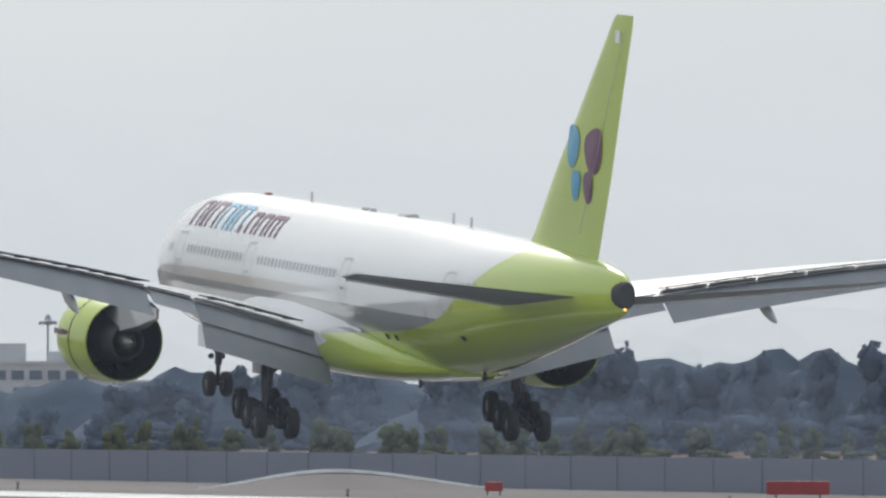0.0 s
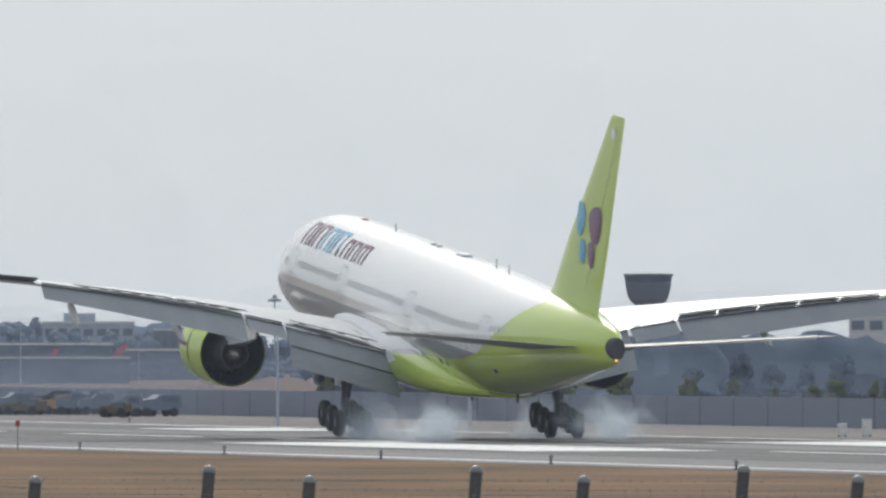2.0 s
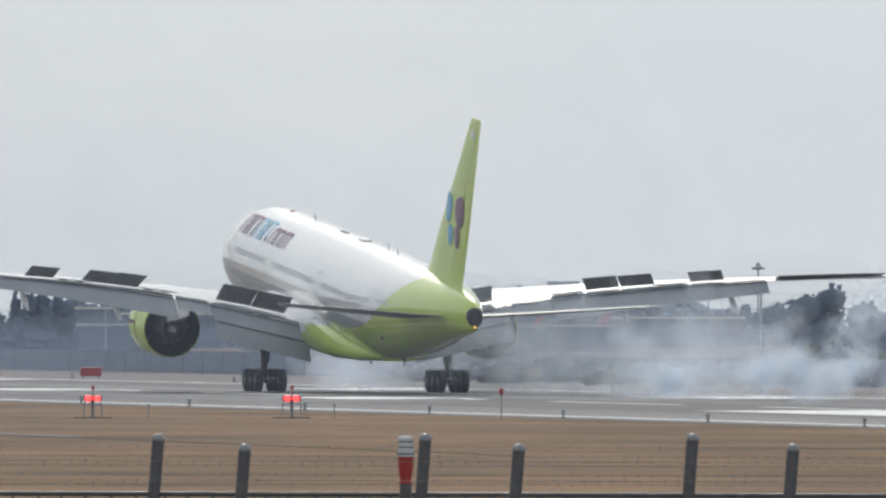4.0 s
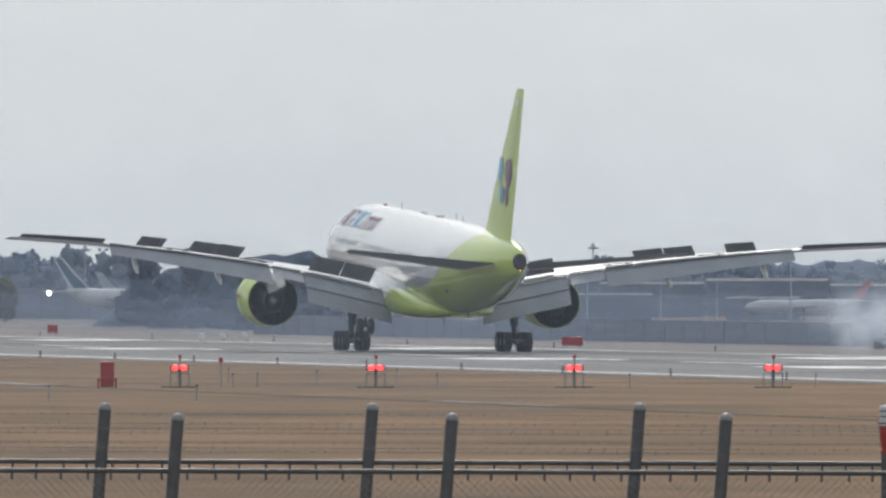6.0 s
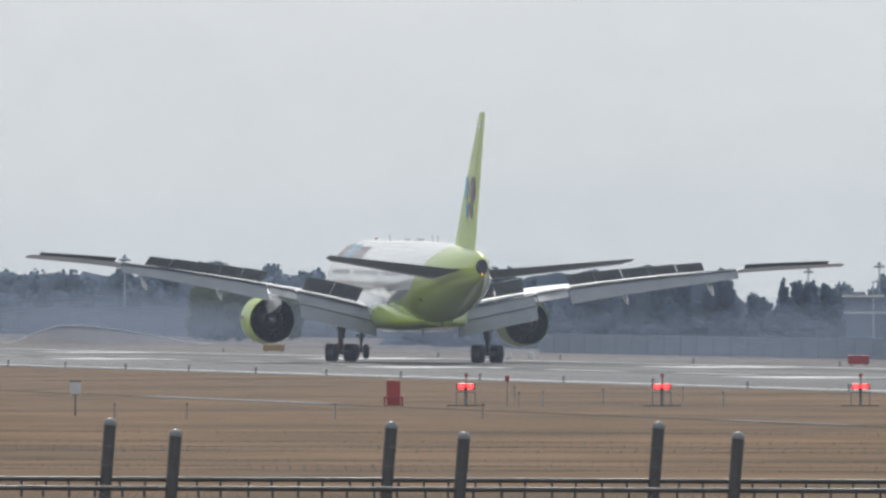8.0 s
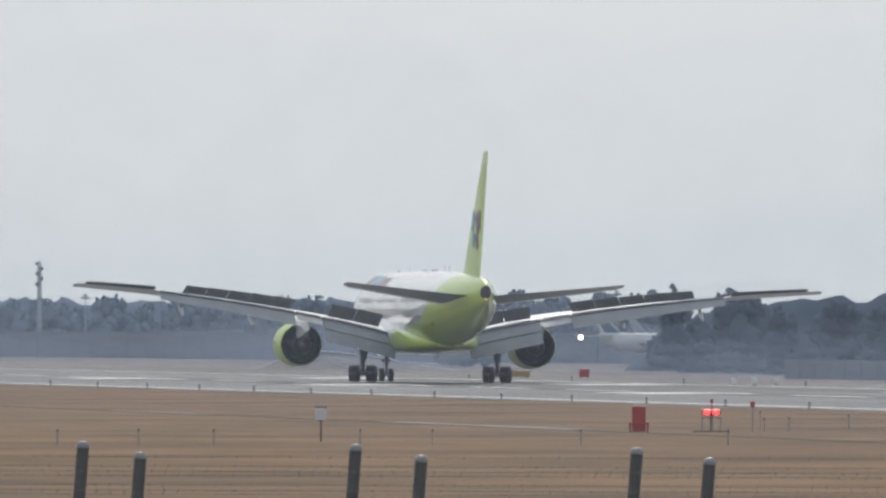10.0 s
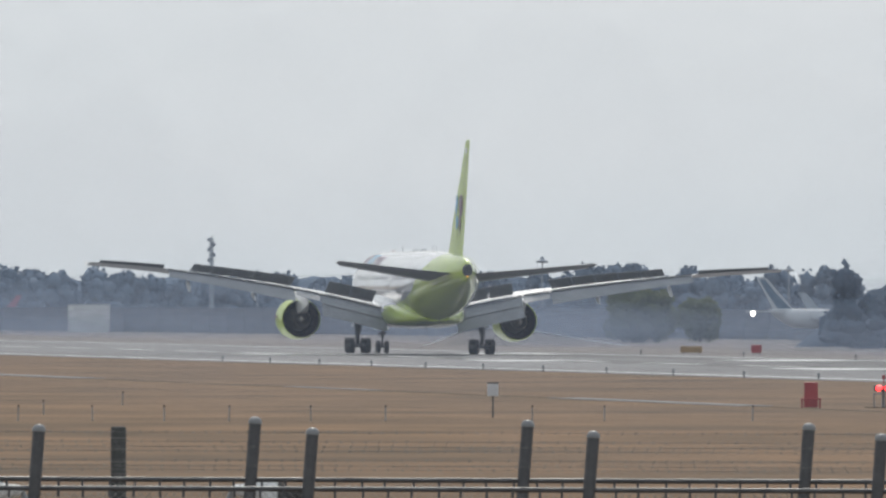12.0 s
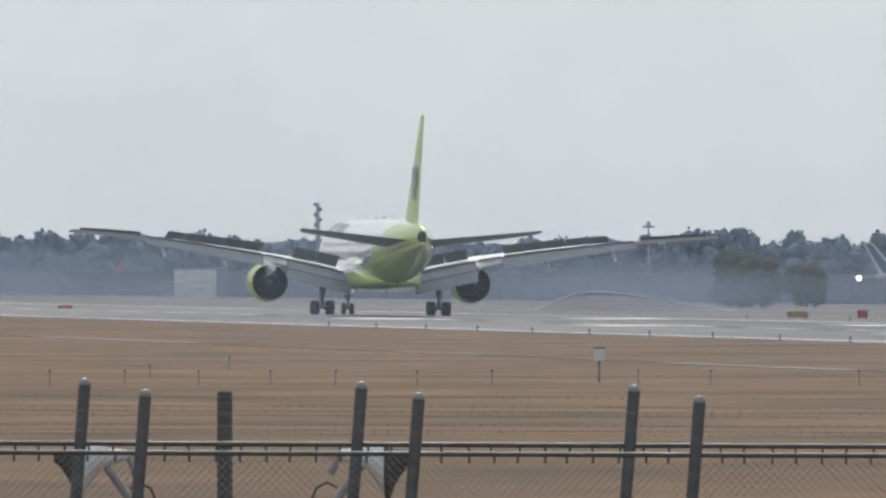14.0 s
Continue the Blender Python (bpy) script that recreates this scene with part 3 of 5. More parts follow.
def build_tail(plane):
    bm = bmesh.new()
    rings = []
    for z, le, te, th in ((7.6, -16.2, -27.6, 0.46), (8.6, -18.3, -27.9, 0.44), (9.3, -19.3, -28.2, 0.42), (12, -22.0, -29.35, 0.35), (15, -25.4, -30.4, 0.24), (18.2, -28.9, -31.6, 0.13), (18.5, -29.4, -31.6, 0.08)):
        ring = aerofoil(0, le, te, 0, th, 0, 8)
        rings.append([((zz) * 1.0, yy, z) for _, yy, zz in ring])
    fin = part("fin", loft(bm, rings), M_GREEN, plane, "lime green tail fin", True)
    # butterfly of four petals on each side of the fin, plain shapes
    petals = [(-24.5, 12.98, 0.80, 0.86, 12, M_BLUE), (-27.2, 12.85, 1.05, 0.92, -14, M_PURPLE), (-25.05, 11.42, 0.56, 0.62, 4, M_BLUE), (-26.6, 11.38, 0.56, 0.66, -10, M_PURPLE)]
    for s in (-1, 1):
        for y, z, a, b, tilt, mm in petals:
            bm = bmesh.new()
            ring = []
            for i in range(28):
                w = 2 * math.pi * i / 28
                c, d = math.cos(w), math.sin(w)
                px = a * (abs(c) ** 0.8) * (1 if c > 0 else -1) * (1.0 + 0.30 * d)
                pz = b * (abs(d) ** 0.8) * (1 if d > 0 else -1)
                q = radians(tilt)
                yy, zz = y + px * math.cos(q) - pz * math.sin(q), z + px * math.sin(q) + pz * math.cos(q)
                u0 = (zz - 9.3) / (18.2 - 9.3)
                le, te = -19.3 - 9.6 * u0, -28.2 - 3.8 * u0
                th = 0.42 - 0.26 * u0
                u = min(0.98, max(0.02, (le - yy) / (le - te)))
                t = th * (1.48 * math.sqrt(u) - 0.63 * u - 1.76 * u * u + 1.42 * u ** 3 - 0.51 * u ** 4) * 1.95
                ring.append((s * t * (0.60 if s > 0 else 0.40) + s * 0.035, yy, zz))
            vs = [bm.verts.new(p) for p in ring]
            mid = Vector((0, 0, 0))
            for v in vs:
                mid += v.co / len(vs)
            mid.x += s * 0.03
            cv = bm.verts.new(mid)
            for i in range(len(vs)):
                bm.faces.new((vs[i], vs[(i + 1) % len(vs)], cv))
            bmesh.ops.recalc_face_normals(bm, faces=bm.faces[:])
            part("petal_mark", bm, mm, fin, "blue petal mark" if mm is M_BLUE else "plum petal mark")
    # rudder seam
    bm = bmesh.new()
    for s in (-1, 1):
        tube(bm, (s * 0.19, -25.85, 9.5), (s * 0.075, -30.8, 18.0), 0.010, 0.008, 4)
    part("rudder_seam", bm, M_LINE, fin)
    bm = bmesh.new()
    box(bm, 0, -29.9, 17.6, 0.20, 0.55, 0.5)
    part("flag_mark", bm, M_WHITE, fin, "small white mark near the fin's top")
    for s in (-1, 1):
        bm = bmesh.new()
        rings = []
        for x, le, te, z, th in ((0.6, -20.9, -28.2, 6.22, 0.27), (2.0, -21.9, -28.6, 6.4, 0.24), (6, -25.0, -29.8, 6.98, 0.16), (10.8, -28.7, -31.3, 7.68, 0.09), (11.2, -29.3, -31.4, 7.76, 0.05)):
            rings.append([(s * p[0], p[1], p[2]) for p in aerofoil(x, le, te, z, th, -0.11, 7)])
        st = part("stabiliser", loft(bm, rings), M_SHADE_GREY, plane, "grey tailplane", True)
        bm = bmesh.new()
        rings = []
        for x, le, z in ((2.0, -21.75, 6.4), (6, -24.85, 6.98), (10.85, -28.65, 7.69)):
            rings.append([(s * x, le + 0.06 * math.cos(a) - 0.05, z + 0.10 * math.sin(a)) for a in [2 * math.pi * i / 8 for i in range(8)]])
        part("leading_edge", loft(bm, rings), M_WHITE, st, "bright metal leading edge", True)
    bm = bmesh.new()
    lathe(bm, [(-31.1, 0.40), (-32.0, 0.37), (-32.06, 0.33), (-32.04, 0.01)], 16, "Y", (-0.06, 0, 7.30))
    for v in bm.verts:
        v.co.z = 7.30 + (v.co.z - 7.30) * 1.5
    part("exhaust_outlet", bm, M_DARK, plane, "dark auxiliary exhaust at the tail end", True)
    bm = bmesh.new()
    bmesh.ops.create_icosphere(bm, subdivisions=1, radius=0.065, matrix=Matrix.Translation((-0.12, -32.0, 6.75)))
    part("tail_light", bm, M_AMBER, plane, "small amber tail light")


def build_airliner():
    plane = thing("airliner", pose(197, 680, 3), "white wide-body airliner with lime green tail and engines", "airplane")
    bm = bmesh.new()
    k = 40
    rings = []
    for y, zc, rx, rz in FUS:
        ring = []
        for i in range(k):
            w = 2 * math.pi * i / k
            ring.append((-rx * math.sin(w), y, zc + rz * math.cos(w)))
        rings.append(ring)
    # finer rings along the straight body
    fine = []
    for a, b in zip(rings, rings[1:]):
        n = max(1, int(abs(a[0][1] - b[0][1]) / 1.5))
        for j in range(n):
            u = j / n
            fine.append([tuple(p + (q - p) * u for p, q in zip(v, w)) for v, w in zip(a, b)])
    fine.append(rings[-1])
    fus = part("fuselage", loft(bm, fine), M_FUS, plane, "white fuselage with lime green rear", True)
    # belly fairing between the wings
    bm = bmesh.new()
    rings = []
    for y, hw, top, bot in ((15.5, 1.2, 3.9, 3.2), (13.5, 2.5, 4.4, 2.65), (10, 3.25, 4.8, 2.35), (4, 3.45, 4.9, 2.28), (-2, 3.45, 4.8, 2.3), (-6, 3.15, 4.4, 2.42), (-9, 2.4, 3.9, 2.65), (-11.5, 1.1, 3.5, 2.9)):
        ring = []
        for i in range(24):
            w = 2 * math.pi * i / 24
            c, d = math.cos(w), math.sin(w)
            ring.append((hw * (abs(c) ** 0.62) * (1 if c > 0 else -1), y, (top + bot) / 2 + (top - bot) / 2 * (abs(d) ** 0.62) * (1 if d > 0 else -1)))
        rings.append(ring)
    part("belly_fairing", loft(bm, rings), M_FUS, plane, "", True)
    for s in (-1, 1):
        build_wing(plane, s)
        build_engine(plane, s)
    # wing root fillets
    for s in (-1, 1):
        bm = bmesh.new()
        rings = []
        for y, o, h in ((13.5, 2.8, 5.0), (10, 3.35, 5.5), (5, 3.5, 5.5), (1, 3.5, 5.25), (-2.0, 3.4, 4.85), (-4.2, 2.9, 4.4)):
            rings.append([(s * 2.7, y, h), (s * (2.9 + (o - 2.9) * 0.4), y, h - 0.55), (s * o, y, h - 1.05), (s * o, y, h - 1.5), (s * 2.4, y, h - 1.6)])
        part("wing_fillet", loft(bm, rings), M_WHITE, plane, "glossy white wing root fillet", True)
    build_gear(plane)
    build_tail(plane)
    # cabin windows, doors, titles
    for s in (1, -1):
        bm = bmesh.new()
        y = 24.0
        while y > -19.5:
            if not any(abs(y - d) < 1.0 for d in (22.0, 11.5, -2.5, -16.5)):
                skin_patch(bm, y, y - 0.27, 1.30, 1.42, 0, 1, 1, 0.015, s)
            y -= 0.533
        tagged(part("cabin_window_row", bm, M_WINDOW, fus, "row of small cabin windows"), kind="stuff")
        for d in (22.0, 11.5, -2.5, -16.5):
            bm = bmesh.new()
            w0, w1, h = 1.12, 1.74, 0.55
            skin_patch(bm, d + h, d - h, w0, w0 + 0.02, 0, 2, 1, 0.015, s)
            skin_patch(bm, d + h, d - h, w1, w1 + 0.02, 0, 2, 1, 0.015, s)
            for e in (h, -h + 0.05):
                skin_patch(bm, d + e, d + e - 0.05, w0, w1, 0, 1, 6, 0.015, s)
            box(bm, -s * 3.13, d, 6.1, 0.04, 0.25, 0.1)
            part("cabin_door", bm, M_LINE, fus, "outlined cabin door")
        # the airline's titles as plain slanted bars in their colours
        y = 22.6
        for wdt, gap, tall, mm in ((1.15, 0.35, 1.0, 0), (0.40, 0.35, 1.0, 0), (1.25, 0.40, 1.0, 0), (1.25, 0.35, 1.0, 1), (0.40, 0.30, 1.0, 1), (1.25, 0.30, 1.0, 1), (0.35, 0.30, 0.25, 0), (1.15, 0.35, 0.78, 0), (1.15, 0.35, 0.78, 0), (1.75, 0.3, 0.78, 0)):
            w1 = 1.02
            w0 = w1 - 0.50 * tall
            material = M_BLUE if mm else M_PURPLE
            if wdt < 0.5:
                bm = bmesh.new()
                skin_patch(bm, y, y - wdt, w0, w1, 0.55 * tall * -1 * -1, 1, 5, 0.02, s)
                part("title_bar", bm, material, fus)
            else:
                n = 3 if wdt > 1.5 else 2
                for q in range(n):
                    bm = bmesh.new()
                    a = y - q * (wdt - 0.25) / (n - 1)
                    skin_patch(bm, a, a - 0.25, w0, w1, 0.55 * tall, 1, 5, 0.02, s)
                    part("title_bar", bm, material, fus)
                bm = bmesh.new()
                lv = (w0, w0 + 0.08)
                skin_patch(bm, y, y - wdt, lv[0], lv[1], 0.55 * 0.18, 2, 1, 0.022, s)
                part("title_bar", bm, material, fus)
            y -= wdt + gap
    # aerials and beacon on the crown
    for y, h, w in ((19.0, 0.06, 0.35), (12.5, 0.38, 0.3), (4.6, 0.09, 0.4), (3.6, 0.09, 0.4), (-1.5, 0.10, 1.4), (-8.0, 0.42, 0.25), (-10.5, 0.42, 0.25)):
        bm = bmesh.new()
        zc, rx, rz = fus_at(y)
        z = zc + rz
        t = 0.025 if h > 0.36 else (0.35 if w > 1 else 0.18)
        loft(bm, [[(-t, y + w / 2, z - 0.05), (t, y + w / 2, z - 0.05), (t, y - w / 2, z - 0.05), (-t, y - w / 2, z - 0.05)],
                  [(-t * 0.6, y + w * 0.2, z + h), (t * 0.6, y + w * 0.2, z + h), (t * 0.6, y - w / 2, z + h), (-t * 0.6, y - w / 2, z + h)]])
        part("aerial", bm, M_REDP if y == 19.0 else M_GREY, fus)
    for y in (-4.0, -13.0, 8.0):
        bm = bmesh.new()
        zc, rx, rz = fus_at(y)
        box(bm, 0, y, zc - rz - 0.2 + (0.1 if y < -10 else -0.4), 0.05, 0.35, 0.5)
        part("belly_aerial", bm, M_DARK, fus)
    for y in (-7.6, -8.9):
        bm = bmesh.new()
        skin_patch(bm, y, y - 0.4, 2.08, 2.17, 0, 1, 1, 0.02, 1)
        part("belly_vent", bm, M_DARK, fus, "small dark vent")
    bm = bmesh.new()
    skin_patch(bm, -17.0, -17.45, 2.18, 2.27, 0, 1, 1, 0.02, 1)
    part("belly_vent", bm, M_DARK, fus, "small dark vent")
    return plane


airliner = build_airliner()


# ---------------------------------------------------------------- beyond the runway
def build_barrier(name, pts, tall, step, label, z0=0.0):
    """A long panel fence along a line: posts, and panels between them."""
    ob = thing(name, Matrix.Identity(4), label, "fence", kind="structure")
    first = post0 = None
    for (x0, y0), (x1, y1) in zip(pts, pts[1:]):
        n = max(1, round(math.hypot(x1 - x0, y1 - y0) / step))
        ln = math.hypot(x1 - x0, y1 - y0) / n
        ang = math.degrees(math.atan2(y1 - y0, x1 - x0))
        for i in range(n):
            u = (i + 0.5) / n
            m = pose(x0 + (x1 - x0) * u, y0 + (y1 - y0) * u, z0, 0, 0, ang)
            if first is None:
                bm = bmesh.new()
                box(bm, 0, 0, tall * 0.5, ln - 0.05, 0.06, tall * 0.96)
                for h in (0.08, 0.36, 0.64, 0.95):
                    box(bm, 0, -0.06, tall * h, ln - 0.05, 0.06, tall * 0.035)
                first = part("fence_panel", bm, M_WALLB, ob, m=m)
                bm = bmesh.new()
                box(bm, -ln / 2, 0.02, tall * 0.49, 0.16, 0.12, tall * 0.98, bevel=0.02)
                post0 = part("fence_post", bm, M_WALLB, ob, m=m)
            else:
                share(first, ob, m)
                share(post0, ob, m)
    return ob


def ico():
    """Points and faces of a once-divided icosahedron."""
    bm = bmesh.new()
    bmesh.ops.create_icosphere(bm, subdivisions=2, radius=1)
    bm.verts.index_update()
    out = [v.co.copy() for v in bm.verts], [tuple(v.index for v in f.verts) for f in bm.faces]
    bm.free()
    return out


ICO_V, ICO_F = ico()


def crown(verts, faces, rnd, c, rx, rz, n, leaf, pointed=0.0, lobes=15):
    """A crown of uneven leafy humps, with loose sprays and gaps round its outline."""
    ls = [(Vector((rnd.uniform(-0.58, 0.58), rnd.uniform(-0.58, 0.58), rnd.uniform(-0.85, 0.66))), rnd.uniform(0.26, 0.42)) for _ in range(lobes)]
    for lc, lr in ls:
        taper = 1 - pointed * max(0, (lc.z + 0.9) / 1.9)
        o = c + Vector((lc.x * rx * taper, lc.y * rx * taper, lc.z * rz))
        i0 = len(verts)
        s = rnd.uniform(0, 99)
        for v in ICO_V:
            k = 1 + 0.5 * noise.noise(v * 2.4 + Vector((s, 0, 0))) + rnd.uniform(-0.16, 0.16)
            verts.append((o.x + v.x * lr * rx * k * taper, o.y + v.y * lr * rx * k * taper, o.z + v.z * lr * rz * k * 0.9))
        faces.extend((a + i0, b + i0, d + i0) for a, b, d in ICO_F)
    for _ in range(n):
        lc, lr = rnd.choice(ls)
        taper = 1 - pointed * max(0, (lc.z + 0.9) / 1.9)
        d = Vector((rnd.gauss(0, 1), rnd.gauss(0, 1), rnd.gauss(0.2, 1))).normalized() * lr * rnd.uniform(0.85, 1.25)
        q = lc + d
        p = c + Vector((q.x * rx * taper, q.y * rx * taper, q.z * rz))
        e = leaf * rnd.uniform(0.6, 1.3)
        r = Euler((rnd.uniform(-0.6, 0.6) + 1.57, rnd.uniform(0, 6), rnd.uniform(-0.6, 0.6))).to_matrix()
        i0 = len(verts)
        verts.extend(tuple(p + r @ Vector(k) * e) for k in ((-0.5, -0.32, 0), (0.5, -0.4, 0.12), (0.35, 0.45, -0.1), (-0.4, 0.3, 0.15)))
        faces.append((i0, i0 + 1, i0 + 2, i0 + 3))


def leafy(name, verts, faces, material, parent=None):
    me = bpy.data.meshes.new(name)
    me.from_pydata(verts, [], faces)
    me.materials.append(material)
    for f in me.polygons:
        f.use_smooth = True
    ob = new(name, me)
    ob.parent = parent
    return ob


def build_wood(name, spans, seed, leaf_mat, label, per=2.6, leaf=0.62, n=330):
    """A belt of trees: spans of (bearing from, to, distance, height)."""
    rnd = random.Random(seed)
    verts, faces = [], []
    for b0, b1, d, h in spans:
        count = max(1, int(math.radians(b1 - b0) * d / per))
        for i in range(count):
            b = b0 + (b1 - b0) * (i + rnd.random()) / count
            base = polar(b, d + rnd.uniform(-12, 30))
            tall = h * rnd.uniform(0.78, 1.06) * (0.93 + 0.12 * noise.noise(Vector((b * 7, seed, 0))))
            rx = tall * rnd.uniform(0.34, 0.5)
            crown(verts, faces, rnd, base + Vector((0, 0, tall * 0.55)), rx, tall * 0.47, n, leaf * tall / 9, rnd.choice((0, 0.25, 0.6)))
            crown(verts, faces, rnd, base + Vector((0, -3, tall * 0.18)), tall * 0.5, tall * 0.22, n // 3, leaf * tall / 9, 0, 8)
    return tagged(leafy(name, verts, faces, leaf_mat), label, "woods", kind="stuff")


def wooded_ridge(spans, seed, leaf_mat, label):
    """A low hill of closed canopy: many rounded humps of leaves over a rising bank."""
    rnd = random.Random(seed)
    bm = bmesh.new()
    for b0, b1, d, h in spans:
        n = max(4, int(math.radians(b1 - b0) * d / 1.3))
        rings = []
        for i in range(n + 1):
            b = b0 + (b1 - b0) * i / n
            end = min(1.0, 6 * min(i, n - i) / n)
            z = h * end * (0.8 + 0.16 * noise.noise(Vector((b * 3.7, seed, 0.3))) + 0.10 * noise.noise(Vector((b * 13, seed, 1.6))) + 0.08 * noise.noise(Vector((b * 43, seed, 2.4))) + 0.06 * noise.noise(Vector((b * 150, seed, 3.7))) + rnd.uniform(-0.03, 0.03))
            rings.append([polar(b, d - 7, 0), polar(b, d - 6 + rnd.uniform(-1, 1), z * 0.4), polar(b, d - 3 + rnd.uniform(-1, 1), z * 0.8), polar(b, d, z), polar(b, d + 5, z * 0.7), polar(b, d + 14, 0)])
        loft(bm, rings, close=False)
    tagged(part("wooded_ridge", bm, leaf_mat, smooth=True), label, "woods", kind="stuff")


def build_tree(bearing, d, tall, wide, seed, label, n=5200):
    """A single broad tree: trunk with limbs and a crown of leaf sprays."""
    rnd = random.Random(seed)
    t = thing("tree", facing(bearing, d), label, "tree")
    bm = bmesh.new()
    tube(bm, (0, 0, 0), (0, 0, tall * 0.45), tall * 0.035, tall * 0.022, 8)
    for k in range(7):
        a = 2 * math.pi * k / 7 + rnd.uniform(-0.3, 0.3)
        z = tall * rnd.uniform(0.22, 0.42)
        tube(bm, (0, 0, z), (wide * 0.33 * math.cos(a), wide * 0.33 * math.sin(a), z + tall * 0.25), tall * 0.014, tall * 0.005, 6)
    part("trunk", bm, M_TRUNK, t)
    verts, faces = [], []
    for k in range(6):
        c = Vector((rnd.uniform(-0.26, 0.26) * wide, rnd.uniform(-0.2, 0.2) * wide, tall * rnd.uniform(0.40, 0.64)))
        crown(verts, faces, rnd, c, wide * 0.36, tall * 0.34, n // 6, 0.36)
    leafy("crown", verts, faces, M_LEAF2, t)
    return t


def mast(bearing, d, tall, kind, label):
    t = thing("lighting_mast" if kind != "lattice" else "radio_mast", facing(bearing, d), label, "mast", "masts across the airfield")
    w = tall / 60
    bm = bmesh.new()
    tube(bm, (0, 0, 0), (0, 0, tall * 0.94), w * 0.9, w * 0.55, 8)
    part("pole", bm, M_BLDG, t)
    if kind == "mushroom":
        bm = bmesh.new()
        lathe(bm, [(tall * 0.90, w * 0.6), (tall * 0.915, w * 4.4), (tall * 0.935, w * 4.6), (tall * 0.95, w * 2.0), (tall * 0.98, w * 1.6), (tall, w * 0.3)], 14, "Z")
        part("head_frame", bm, M_BLDG, t)
        for k in range(6):
            bm = bmesh.new()
            a = 2 * math.pi * k / 6
            box(bm, w * 4.4 * math.cos(a), w * 4.4 * math.sin(a), tall * 0.915, w * 1.3, w * 1.3, w * 1.6, bevel=w * 0.1)
            part("floodlight", bm, M_BLDG, t)
    elif kind == "plain":
        bm = bmesh.new()
        box(bm, 0, 0, tall * 0.96, w * 3.0, w * 2.0, tall * 0.03, bevel=w * 0.2)
        part("lamp_head", bm, M_BLDG, t)
    else:
        for k in range(5):
            bm = bmesh.new()
            z = tall * (0.72 + 0.055 * k)
            box(bm, w * 1.5 * (1 if k % 2 else -1), 0, z, w * 2.2, w * 1.4, w * 2.0, bevel=w * 0.1)
            tube(bm, (0, 0, z), (w * 2.0 * (1 if k % 2 else -1), 0, z), w * 0.3, w * 0.3, 5)
            part("aerial_box", bm, M_BLDGD, t)
        for q, turn in itertools.product((-1, 1), (-1, 1)):
            bm = bmesh.new()
            tube(bm, (q * w * 1.5, turn * w * 1.5, 0), (q * w * 1.1, turn * w * 1.1, tall * 0.96), w * 0.35, w * 0.3, 6)
            for z in range(12):
                tube(bm, (q * w * 1.3, turn * w * 1.3, tall * 0.08 * z), (-q * w * 1.3, turn * w * 1.3, tall * 0.08 * (z + 1)), w * 0.2, w * 0.2, 4)
            part("lattice_leg", bm, M_BLDG, t, "pale steel lattice leg")
        bm = bmesh.new()
        tube(bm, (0, 0, tall * 0.9), (0, 0, tall), w * 0.2, w * 0.1, 5)
        part("aerial", bm, M_BLDGD, t)
    return t


def control_tower(bearing, d, tall, wide):
    t = thing("control_tower", facing(bearing, d), "slate grey airport control tower with a wide glazed cab", "tower")
    bm = bmesh.new()
    box(bm, 0, 0, tall * 0.36, wide * 0.5, wide * 0.5, tall * 0.72, bevel=wide * 0.03)
    part("shaft", bm, M_BLDGD, t)
    bm = bmesh.new()
    rings = []
    for z, w in ((0.68, 0.52), (0.74, 0.82), (0.80, 0.92), (0.90, 1.0)):
        rings.append([(wide * w * 0.5 * math.cos(a), wide * w * 0.5 * math.sin(a), tall * z) for a in [math.pi / 8 + 2 * math.pi * i / 8 for i in range(8)]])
    part("cab_base", loft(bm, rings), M_BLDGD, t)
    for i in range(8):
        bm = bmesh.new()
        a0, a1 = math.pi / 8 + 2 * math.pi * i / 8, math.pi / 8 + 2 * math.pi * (i + 1) / 8
        r0, r1 = wide * 0.49, wide * 0.52
        q = [(r0 * math.cos(a0), r0 * math.sin(a0), tall * 0.902), (r0 * math.cos(a1), r0 * math.sin(a1), tall * 0.902), (r1 * math.cos(a1), r1 * math.sin(a1), tall * 0.965), (r1 * math.cos(a0), r1 * math.sin(a0), tall * 0.965)]
        inner = [(x * 0.97, y * 0.97, z) for x, y, z in q]
        loft(bm, [inner, q])
        part("cab_window", bm, M_GLASSB, t)
    bm = bmesh.new()
    lathe(bm, [(tall * 0.966, 0.05), (tall * 0.966, wide * 0.50), (tall * 0.985, wide * 0.50), (tall, 0.05)], 8, "Z")
    part("roof", bm, M_BLDGD, t)


